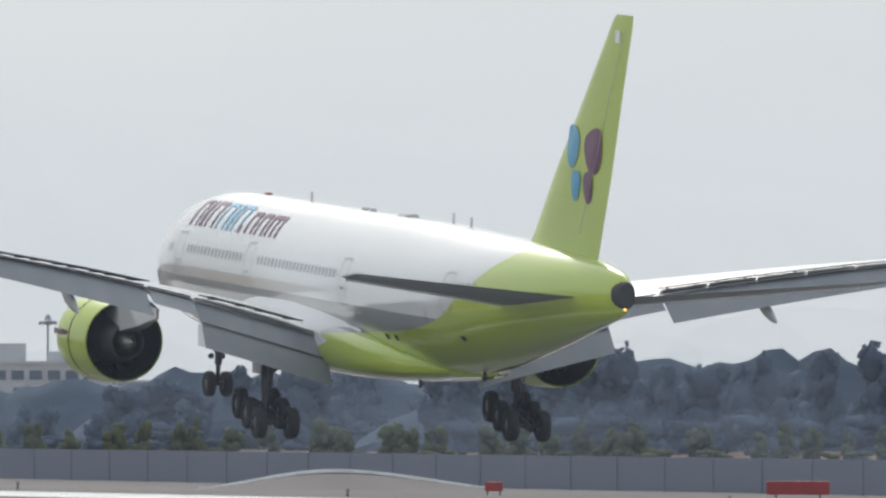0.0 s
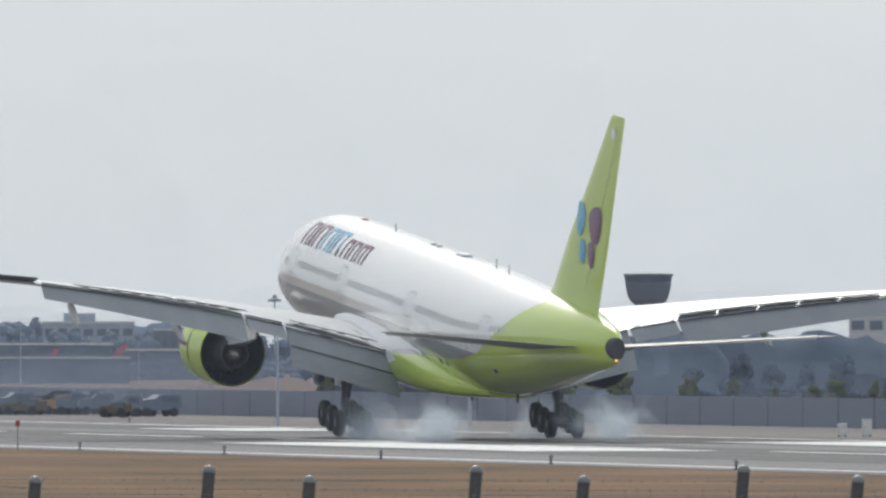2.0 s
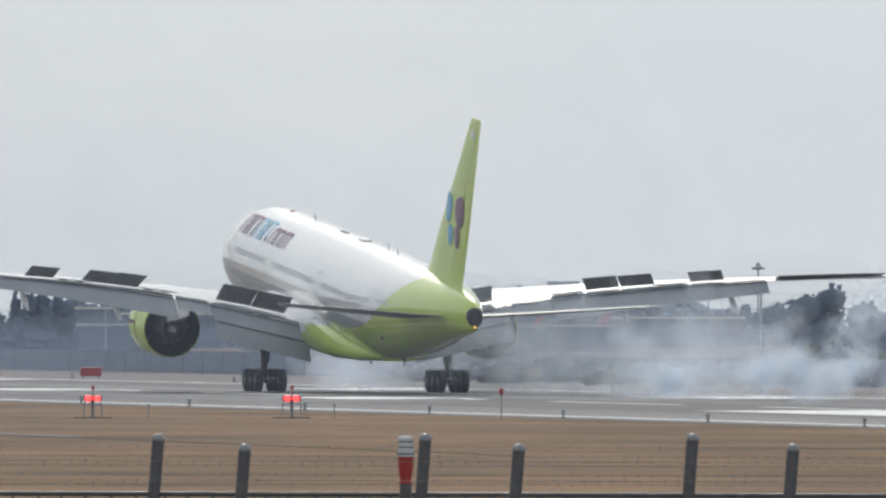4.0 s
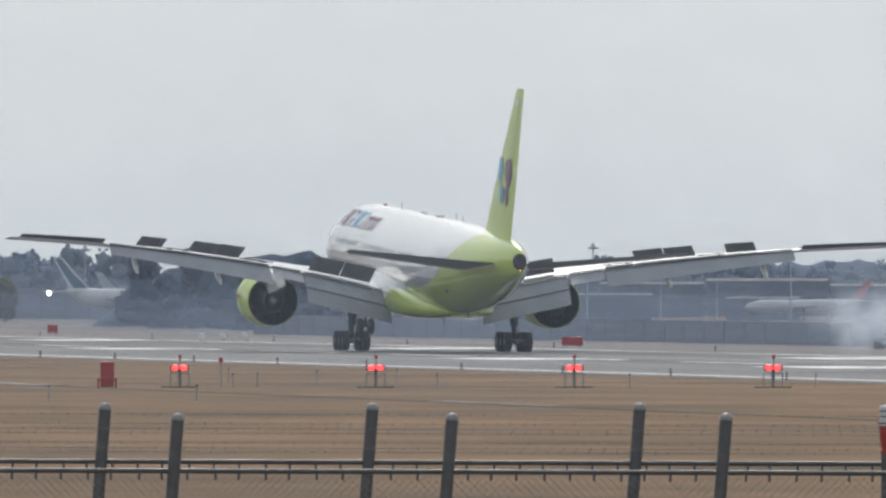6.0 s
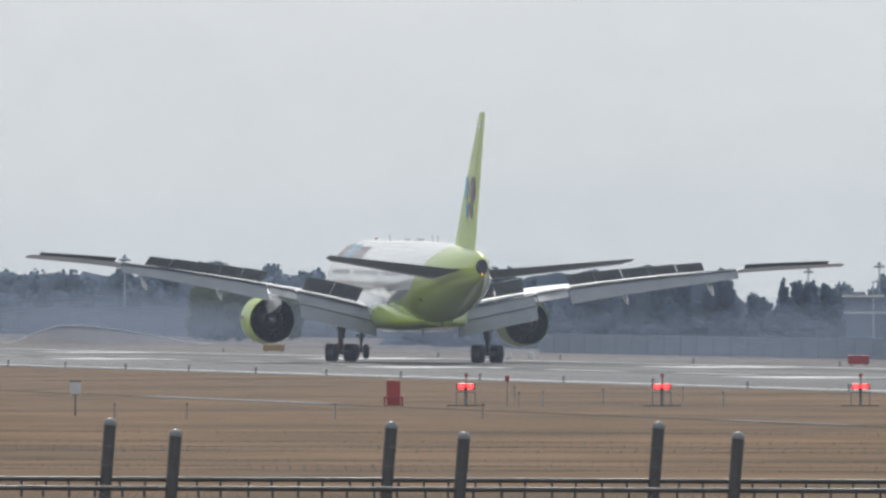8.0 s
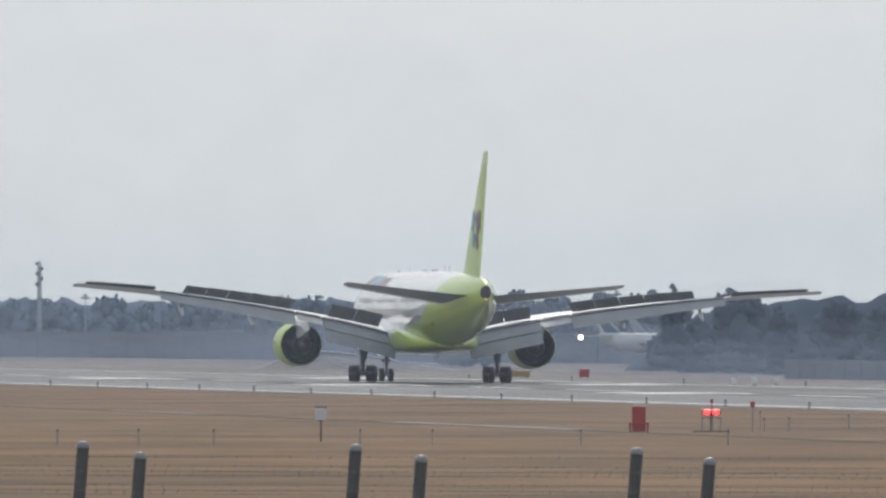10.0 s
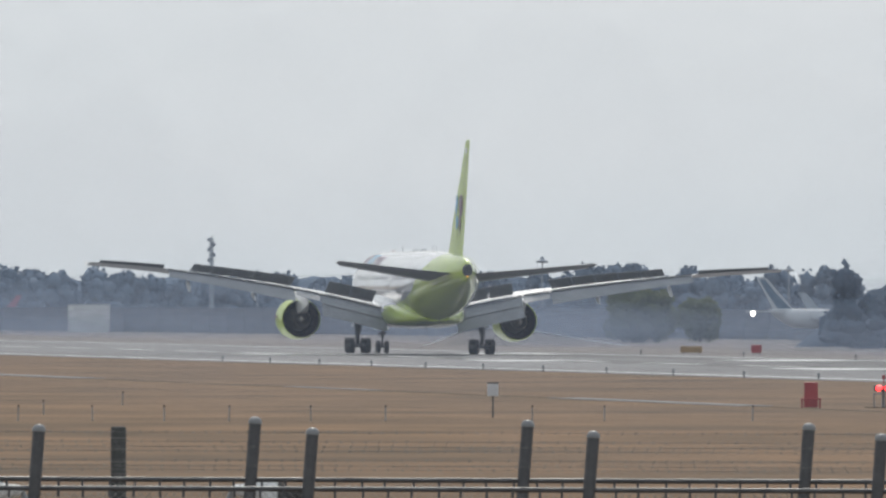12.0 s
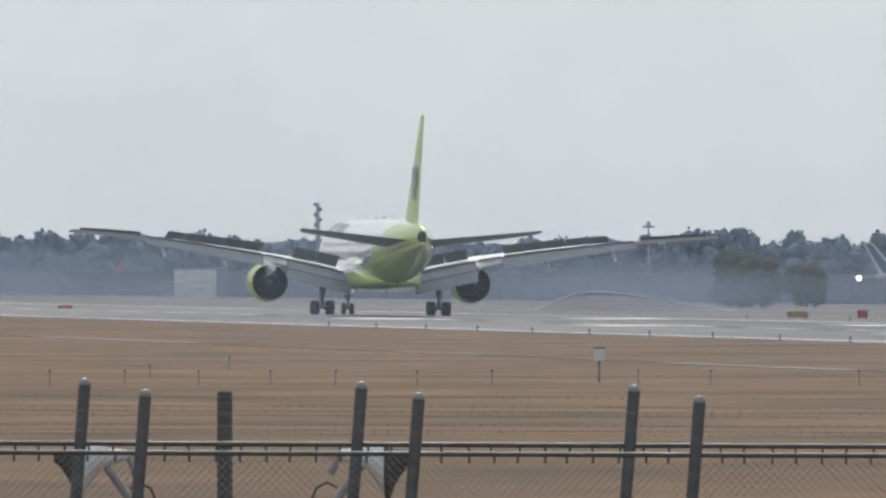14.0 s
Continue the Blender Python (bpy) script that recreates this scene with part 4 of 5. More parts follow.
def building(bearing, d, wide, deep, tall, material, label, storeys=2, bays=6, blocks=(), z=0.0, edge=0.05, edge_mat=None):
    """A far building: walls, a proud roof edge, windows by storey, and roof blocks."""
    t = thing("building", facing(bearing, d, z), label, "building", "airport buildings")
    bm = bmesh.new()
    box(bm, 0, deep / 2, tall / 2, wide, deep, tall)
    part("wall", bm, material, t)
    bm = bmesh.new()
    box(bm, 0, deep / 2, tall + tall * 0.02, wide * 1.01, deep * 1.02, tall * edge)
    part("roof", bm, edge_mat or M_BLDGW, t)
    first = None
    bh = tall / storeys
    for s in range(storeys):
        for b in range(bays):
            m = pose(-wide / 2 + wide * (b + 0.5) / bays, -0.05, bh * (s + 0.5))
            if first is None:
                bm = bmesh.new()
                box(bm, 0, 0, 0, wide / bays * 0.7, 0.1, bh * 0.42)
                first = part("window", bm, M_GLASSB, t, m=m)
            else:
                share(first, t, m)
    for bx, bw, bt in blocks:
        bm = bmesh.new()
        box(bm, bx * wide, deep / 2, tall * 1.045 + bt / 2, bw * wide, deep * 0.5, bt)
        part("roof_block", bm, material, t)
    return t


def parked_airliner(bearing, d, fin_top, ln, tail_mat, label, lamp=False, turn=0.0):
    """A far airliner side on: body, fin, tailplane, wing, engine."""
    t = thing("parked_airliner", facing(bearing, d) @ pose(0, 0, 0, 0, 0, turn), label, "airplane", "parked airliners")
    k = fin_top
    bm = bmesh.new()
    rings = []
    for u, r, z in ((0, 0.02, 0.50), (0.05, 0.07, 0.46), (0.2, 0.15, 0.38), (0.5, 0.16, 0.36), (0.85, 0.16, 0.36), (0.95, 0.10, 0.34), (1, 0.01, 0.32)):
        rings.append([(-ln * u, r * k * math.cos(a), z * k + r * k * math.sin(a)) for a in [2 * math.pi * i / 14 for i in range(14)]])
    part("fuselage", loft(bm, rings), M_BLDGW, t, smooth=True)
    bm = bmesh.new()
    th = 0.02 * k
    prof = [(-0.40, 0.48), (-0.06, 0.50), (0.20, 1.0), (0.05, 1.0)]
    loft(bm, [[(p * k, -th, z * k) for p, z in prof], [(p * k, th, z * k) for p, z in prof]])
    fin = part("fin", bm, tail_mat, t)
    if tail_mat is M_BLDGW:
        bm = bmesh.new()
        prof = [(-0.34, 0.52), (-0.12, 0.53), (0.06, 0.80), (0.16, 0.98), (0.07, 0.98), (-0.10, 0.76)]
        loft(bm, [[(p * k, -th - 0.04, z * k) for p, z in prof], [(p * k, th + 0.04, z * k) for p, z in prof]])
        part("tail_mark", bm, M_TAILB, fin, "slate blue swoosh")
    for s in (-1, 1):
        bm = bmesh.new()
        q = [(-0.25 * k, s * 0.1 * k), (0.0, s * 0.1 * k), (0.36 * k, s * 0.42 * k), (0.22 * k, s * 0.42 * k)]
        loft(bm, [[(x, y, 0.47 * k) for x, y in q], [(x, y, 0.49 * k) for x, y in q]])
        part("tailplane", bm, M_BLDGW, t)
        bm = bmesh.new()
        q = [(-ln * 0.62, s * 0.12 * k), (-ln * 0.42, s * 0.12 * k), (-ln * 0.36, s * 1.2 * k), (-ln * 0.40, s * 1.2 * k)]
        loft(bm, [[(x, y, 0.30 * k + abs(y) * 0.06) for x, y in q], [(x, y, 0.33 * k + abs(y) * 0.06) for x, y in q]])
        part("wing", bm, M_BLDGW, t)
        bm = bmesh.new()
        tube(bm, (-ln * 0.5, s * 0.16 * k, 0), (-ln * 0.5, s * 0.16 * k, 0.3 * k), 0.03 * k, 0.03 * k, 8)
        part("gear_leg", bm, M_STEEL, t)
    bm = bmesh.new()
    tube(bm, (-ln * 0.92, 0, 0), (-ln * 0.92, 0, 0.25 * k), 0.03 * k, 0.03 * k, 8)
    part("nose_leg", bm, M_STEEL, t)
    if lamp:
        bm = bmesh.new()
        bmesh.ops.create_icosphere(bm, subdivisions=1, radius=0.042 * k, matrix=Matrix.Translation((0.26 * k, 0.42 * k, 0.45 * k)))
        part("lit_lamp", bm, M_WHITE_L, t, "bright lamp glinting on the body")
    return t


def build_distance():
    build_barrier("barrier_near", [(243, 520), (243, 1460)], 1.75, 8.0, "low blue-grey panel barrier along the far verge")
    build_barrier("barrier_far", [tuple(polar(9.45, 1800).xy), tuple(polar(8.9, 1980).xy), tuple(polar(5.2, 2850).xy)], 3.7, 14.0, "tall blue-grey panel barrier before the woods")
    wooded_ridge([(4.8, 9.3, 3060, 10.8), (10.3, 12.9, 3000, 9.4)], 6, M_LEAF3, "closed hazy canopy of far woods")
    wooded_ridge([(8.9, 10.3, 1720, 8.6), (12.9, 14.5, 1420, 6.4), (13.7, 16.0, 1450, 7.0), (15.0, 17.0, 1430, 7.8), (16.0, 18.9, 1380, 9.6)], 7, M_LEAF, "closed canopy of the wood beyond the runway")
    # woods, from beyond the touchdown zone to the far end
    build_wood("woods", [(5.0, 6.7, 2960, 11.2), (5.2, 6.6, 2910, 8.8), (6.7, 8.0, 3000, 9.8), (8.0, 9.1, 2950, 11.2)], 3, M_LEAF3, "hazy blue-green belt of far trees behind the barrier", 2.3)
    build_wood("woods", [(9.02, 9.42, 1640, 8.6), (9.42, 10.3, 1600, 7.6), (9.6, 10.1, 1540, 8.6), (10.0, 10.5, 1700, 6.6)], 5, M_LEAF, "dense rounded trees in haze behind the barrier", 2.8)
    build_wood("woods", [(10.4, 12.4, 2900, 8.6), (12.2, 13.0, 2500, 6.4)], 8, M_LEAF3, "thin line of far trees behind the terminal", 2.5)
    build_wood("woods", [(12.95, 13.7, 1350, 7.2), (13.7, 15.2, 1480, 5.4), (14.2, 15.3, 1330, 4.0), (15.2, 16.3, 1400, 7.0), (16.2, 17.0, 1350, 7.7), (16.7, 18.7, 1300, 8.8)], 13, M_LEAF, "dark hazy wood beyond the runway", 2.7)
    build_wood("shrubs", [(12.9, 14.9, 1120, 2.7), (14.9, 18.6, 1120, 3.2)], 17, M_LEAF2, "low shrubs along the foot of the wood", 2.2, 0.45, 60)
    build_tree(8.37, 1880, 7.4, 9.5, 21, "broad round olive-green tree beside the barrier")
    build_tree(8.58, 1900, 5.2, 6.5, 22, "smaller round green tree beside a larger one", 3000)
    build_tree(13.42, 1180, 6.8, 8.2, 23, "broad dark green tree at the edge of the wood")
    for b, d, h, k in ((7.08, 2850, 9.8, "mushroom"), (8.045, 2840, 12.0, "mushroom"), (8.88, 2820, 10.4, "mushroom"), (12.79, 2500, 11.8, "mushroom"), (13.806, 2500, 12.0, "mushroom"), (14.99, 2500, 16.2, "mushroom"), (10.60, 2700, 10.5, "mushroom"), (10.36, 2650, 9.5, "mushroom")):
        mast(b, d, h, k, "grey floodlight mast with a ring-shaped head")
    mast(6.925, 2860, 15.8, "lattice", "grey radio mast hung with aerial boxes")
    mast(13.443, 2400, 17.0, "lattice", "slim radio mast with aerials above the roofs")
    mast(13.45, 985, 8.3, "plain", "tall pale pole beside the far verge")
    mast(12.80, 985, 6.4, "plain", "tall pale pole beside the far verge")
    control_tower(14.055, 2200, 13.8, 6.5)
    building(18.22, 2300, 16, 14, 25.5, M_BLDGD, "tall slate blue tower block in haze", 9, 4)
    building(14.98, 2100, 18, 12, 8.2, M_BLDGW, "white flat-roofed airport building with roof plant", 3, 8, ((-0.28, 0.3, 2.2), (0.12, 0.2, 1.2)))
    building(15.55, 2200, 26, 12, 6.0, M_BLDG, "low grey airport hangar", 2, 8)
    building(12.16, 2500, 13.5, 10, 7.4, M_BLDG, "pale grey office block above the terminal", 3, 7, ((-0.1, 0.35, 1.2),))
    building(12.42, 2480, 3.6, 8, 6.4, M_BLDGD, "narrow slate block beside an office block", 2, 3)
    building(6.51, 2430, 6.0, 5, 3.9, M_MARK, "small pale equipment hut before the barrier", 1, 0)
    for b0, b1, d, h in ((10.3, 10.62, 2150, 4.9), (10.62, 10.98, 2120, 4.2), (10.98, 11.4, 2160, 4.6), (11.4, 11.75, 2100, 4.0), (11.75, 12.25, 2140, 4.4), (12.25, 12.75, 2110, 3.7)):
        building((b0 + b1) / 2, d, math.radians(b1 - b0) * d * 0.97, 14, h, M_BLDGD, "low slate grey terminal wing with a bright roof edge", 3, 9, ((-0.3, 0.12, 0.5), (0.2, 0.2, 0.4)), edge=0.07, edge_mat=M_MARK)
    for b0, b1, d, h in ((10.45, 10.8, 1950, 3.0), (11.05, 11.3, 1960, 2.6), (11.85, 12.3, 1940, 2.9)):
        building((b0 + b1) / 2, d, math.radians(b1 - b0) * d, 10, h, M_GLASSB, "dark glazed boarding pier with a pale roof edge", 1, 14, edge=0.08, edge_mat=M_BLDGW)
    for b in (10.33, 10.58, 10.83, 11.02, 11.27, 11.66, 11.93, 12.33, 12.62):
        mast(b, 1900, 5.6 + 1.3 * math.sin(b * 37), "plain", "slim pale lamp pole on the apron")
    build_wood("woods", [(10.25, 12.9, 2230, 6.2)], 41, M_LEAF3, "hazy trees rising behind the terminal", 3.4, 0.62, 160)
    parked_airliner(8.815, 1880, 7.2, 12, M_BLDGW, "white airliner with a blue swoosh on its tail, parked", True, 180)
    parked_airliner(8.945, 1915, 5.6, 10, M_BLDG, "pale airliner parked behind another", False, 180)
    parked_airliner(11.52, 1950, 4.7, 14, M_TAILR, "white airliner with a red and white tail, parked")
    parked_airliner(12.04, 1960, 4.0, 14, M_TAILR, "airliner with a pink-red tail, parked at the terminal")
    parked_airliner(12.27, 1960, 4.6, 14, M_TAILR, "airliner with a pink-red tail, parked at the terminal")
    parked_airliner(6.26, 2700, 5.4, 14, M_TAILR, "far airliner with a red tail behind the barrier")


def mound(name, b0, b1, d, tall, apex, label, rim):
    """An earth bank along the line of sight, with a pale concrete lip along its crest."""
    t = thing(name, Matrix.Identity(4), label, "earth mound", kind="structure")
    n = 26
    def h(u):
        v = u / apex if u < apex else (1 - u) / (1 - apex)
        return tall * (v * v * (3 - 2 * v)) ** 0.75
    bm = bmesh.new()
    rings = []
    for i in range(n + 1):
        u = i / n
        b = b0 + (b1 - b0) * u
        z = max(0.01, h(u))
        rings.append([polar(b, d - 6, 0.0), polar(b, d - 2, z * 0.6), polar(b, d, z), polar(b, d + 3, z * 0.7), polar(b, d + 9, 0.0)])
    loft(bm, rings, close=False)
    part("bank", bm, M_FAR, t, "bare earth bank", True)
    bm = bmesh.new()
    rings = []
    for i in range(n + 1):
        u = i / n
        b = b0 + (b1 - b0) * u
        z = max(0.01, h(u))
        rings.append([polar(b, d - 0.5, z - 0.06), polar(b, d - 0.45, z + rim), polar(b, d + 0.6, z + rim), polar(b, d + 0.6, z - 0.06)])
    loft(bm, rings)
    part("kerb", bm, M_MARK, t, "pale concrete lip")


def sign_board(bearing, d, wide, tall, material, label, name="sign_board", leg=0.2):
    t = thing(name, facing(bearing, d), label, "sign", "airfield sign boards")
    bm = bmesh.new()
    box(bm, 0, 0, leg + tall / 2, wide, 0.22, tall, bevel=0.03)
    part("board", bm, material, t)
    for s in (-0.35, 0.35):
        bm = bmesh.new()
        tube(bm, (s * wide, 0, 0), (s * wide, 0, leg + 0.05), 0.04, 0.04, 6)
        part("leg", bm, M_STEEL, t)


def build_vehicles():
    """Small apron tugs and carts drawn up beyond the runway."""
    rnd = random.Random(31)
    coats = ((M_BLDGD, "slate grey"), (M_GRASS2, "muddy brown"), (M_WALLB, "blue-grey"), (M_DARK, "black"), (M_ORANGE, "ochre"), (M_BLDGD, "slate grey"), (M_TRUNK, "dark brown"))
    for k in range(20):
        paint, word = coats[k % 7]
        ln, tall = rnd.uniform(1.7, 3.2), rnd.uniform(0.9, 1.6)
        b = 11.6 + 0.042 * k + rnd.uniform(-0.02, 0.02)
        t = thing("service_vehicle", facing(b, (230 + rnd.uniform(0, 9)) / math.sin(radians(b))) @ pose(0, 0, 0, 0, 0, rnd.uniform(-25, 25)), f"small {word} apron vehicle parked beyond the runway", "vehicle", "apron vehicles")
        bm = bmesh.new()
        rings = []
        for x, z0, z1 in ((-0.5, 0.35, 0.62), (-0.44, 0.3, 0.75), (-0.12, 0.3, 0.8), (0.02, 0.3, 1.0), (0.42, 0.3, 1.0), (0.5, 0.35, 0.9)):
            rings.append([(x * ln, -0.7, z0 * tall), (x * ln, -0.62, z1 * tall), (x * ln, 0.62, z1 * tall), (x * ln, 0.7, z0 * tall)])
        part("body", loft(bm, rings), paint, t)
        bm = bmesh.new()
        box(bm, 0.22 * ln, -0.66, 0.78 * tall, 0.34 * ln, 0.06, 0.24 * tall)
        part("window", bm, M_GLASSB, t, "dark side window")
        for x, y in itertools.product((-0.3, 0.32), (-0.62, 0.62)):
            bm = bmesh.new()
            tube(bm, (x * ln, y - 0.1, 0.3), (x * ln, y + 0.1, 0.3), 0.3, 0.3, 12)
            part("wheel", bm, M_TYRE, t)


def build_airfield_furniture():
    build_vehicles()
    for b in (9.277, 9.347, 9.42):
        sign_board(b, 1330, 0.42, 0.45, M_MARK, "small white marker board beyond the runway", "marker_board", 0.15)
    mound("mound_near", 15.5, 16.52, 850, 0.92, 0.45, "low earth mound with a pale concrete lip", 0.10)
    mound("mound_far", 7.64, 8.34, 1760, 1.95, 0.3, "pale earth bank with a concrete lip", 0.08)
    sign_board(16.50, 800, 0.85, 0.45, M_REDP, "small red sign board beyond the runway")
    sign_board(17.53, 775, 2.9, 0.62, M_REDP, "wide red sign board beyond the runway")
    sign_board(10.53, 1190, 1.5, 0.62, M_REDP, "red sign board beyond the runway")
    sign_board(13.94, 930, 1.0, 0.34, M_ORANGE, "orange sign board beyond the runway")
    sign_board(8.55, 1480, 1.9, 0.55, M_ORANGE, "ochre sign board beyond the runway")
    sign_board(8.77, 1470, 0.9, 0.7, M_REDP, "small red sign board beyond the runway")
    sign_board(6.07, 1780, 1.6, 0.3, M_REDP, "low red sign board beyond the runway")
    for b in (14.712, 14.795):
        sign_board(b, 868, 0.5, 0.62 if b < 14.75 else 0.85, M_MARK, "white equipment box beyond the runway", "equipment_box", 0.1)
    # runway edge lamps along the near edge
    lamp = thing("runway_lamp", pose(161.2, 600, 0.02), "small runway edge lamp with a glass dome on a stalk", "lamp", "runway edge lamps")
    bm = bmesh.new()
    tube(bm, (0, 0, 0), (0, 0, 0.22), 0.05, 0.035, 8)
    lathe(bm, [(0.0, 0.14), (0.03, 0.13)], 10, "Z")
    part("stalk", bm, M_STEEL, lamp)
    bm = bmesh.new()
    lathe(bm, [(0.22, 0.09), (0.30, 0.10), (0.37, 0.07), (0.41, 0.01)], 10, "Z")
    part("dome", bm, M_CAP, lamp, "clear glass dome", True)
    for k in range(24):
        copy_thing(lamp, pose(161.2, 630 + 30 * k, 0.02))
    for k in range(14):
        copy_thing(lamp, pose(218.0, 700 + 60 * k, 0.02))
    # approach path indicator: four red-lit units on legs
    unit = thing("approach_light_unit", facing(9.2, 767.7), "red-lit approach indicator unit on four legs", "runway light", "row of four approach light units")
    bm = bmesh.new()
    box(bm, 0, 0.15, 0.90, 0.86, 0.85, 0.26, bevel=0.03)
    part("housing", bm, M_STEEL, unit, "dark steel housing")
    for k in (-0.2, 0.2):
        bm = bmesh.new()
        lathe(bm, [(-0.33, 0.01), (-0.34, 0.105), (-0.27, 0.115)], 14, "Y", (k, 0, 0.90))
        for v in bm.verts:
            v.co.x = k + (v.co.x - k) * 1.35
        part("lens", bm, M_RED_L, unit, "glowing red lens")
    for x, y in itertools.product((-0.42, 0.42), (-0.2, 0.5)):
        bm = bmesh.new()
        tube(bm, (x, y, 0), (x, y, 0.62), 0.03, 0.03, 6)
        part("leg", bm, M_CAP, unit)
    bm = bmesh.new()
    box(bm, 0, 0.15, 0.64, 0.95, 0.8, 0.05)
    tube(bm, (0, 0.1, 0), (0, 0.1, 0.9), 0.07, 0.07, 8)
    part("stand", bm, M_CAP, unit, "pale steel stand")
    bm = bmesh.new()
    box(bm, 0, 0.15, 0.02, 1.7, 1.4, 0.06, bevel=0.015)
    part("base_slab", bm, M_GRASS2, unit)
    bm = bmesh.new()
    tube(bm, (0.02, 0.5, 0.8), (0.02, 0.5, 1.40), 0.03, 0.03, 6)
    box(bm, 0.02, 0.5, 1.40, 0.15, 0.12, 0.18, bevel=0.02)
    part("marker", bm, M_REDP, unit, "small red marker on a rod")
    for b in (9.864, 10.536, 11.21):
        copy_thing(unit, facing(b, 767.0))
    # red cabinet on legs
    cab = thing("equipment_cabinet", facing(8.955, 764), "dark red cabinet on short legs in dry grass", "cabinet")
    bm = bmesh.new()
    box(bm, 0, 0, 0.62, 0.62, 0.5, 1.15, bevel=0.03)
    part("body", bm, M_REDP, cab)
    bm = bmesh.new()
    box(bm, 0, 0, 0.42, 0.92, 0.6, 0.09, bevel=0.02)
    part("shelf", bm, M_REDP, cab)
    for s in (-0.4, 0.4):
        bm = bmesh.new()
        box(bm, s, 0, 0.2, 0.08, 0.08, 0.4)
        part("leg", bm, M_REDP, cab)
    # white box on a pole
    sp = thing("signal_post", facing(7.878, 706), "white box on a thin grey pole in the grass", "post")
    bm = bmesh.new()
    tube(bm, (0, 0, 0), (0, 0, 1.45), 0.035, 0.03, 8)
    part("pole", bm, M_STEEL, sp)
    bm = bmesh.new()
    box(bm, 0.0, -0.08, 1.15, 0.46, 0.12, 0.50, bevel=0.02)
    part("box", bm, M_BLDGW, sp, "white box")
    bm = bmesh.new()
    box(bm, 0, -0.02, 1.44, 0.5, 0.2, 0.05)
    part("cap", bm, M_STEEL, sp)
    # thin stakes
    stake = thing("stake", pose(72, 683, 0), "thin grey marker stake in dry grass", "stake", "marker stakes")
    bm = bmesh.new()
    tube(bm, (0, 0, 0), (0, 0, 0.62), 0.03, 0.025, 6)
    part("rod", bm, M_CAP, stake)
    bm = bmesh.new()
    box(bm, 0, 0, 0.60, 0.07, 0.06, 0.08, bevel=0.01)
    part("tip", bm, M_TRUNK, stake)
    for x, y in ((75, 682.6), (78, 682.3), (80.9, 682), (86.8, 681.2), (89.8, 680.8), (95.7, 680), (98.6, 679.6), (80.1, 719), (90.8, 782), (83.5, 681.6), (104.6, 679), (110.5, 678), (133.7, 785), (133.1, 807), (139.6, 797), (127.0, 762), (125.2, 758), (134.3, 756), (143, 755), (151, 752)):
        copy_thing(stake, pose(x, y, 0, random.uniform(-2, 2), random.uniform(-2, 2), 0))
    for b, d in ((9.34, 770), (11.92, 760)):
        st = thing("marker_post", facing(b, d), "thin post with a small dark red head", "post", "marker posts")
        bm = bmesh.new()
        tube(bm, (0, 0, 0), (0, 0, 1.2), 0.03, 0.03, 6)
        part("rod", bm, M_CAP, st)
        bm = bmesh.new()
        box(bm, 0, 0, 1.25, 0.2, 0.12, 0.26, bevel=0.02)
        part("head", bm, M_REDP, st, "dark red head")


# ---------------------------------------------------------------- the fences by the camera
FD = 125.5
U_AXIS = Vector((math.cos(radians(10)), -math.sin(radians(10)), 0))
LEAN = 4.4


def fence_pose(bearing, d, z=0.0):
    """On the fence line, which runs square to the bearing of 10 degrees."""
    s = d * math.tan(radians(bearing - 10))
    p = polar(10, d) + U_AXIS * s
    return pose(p.x, p.y, z, 0, 0, -10)


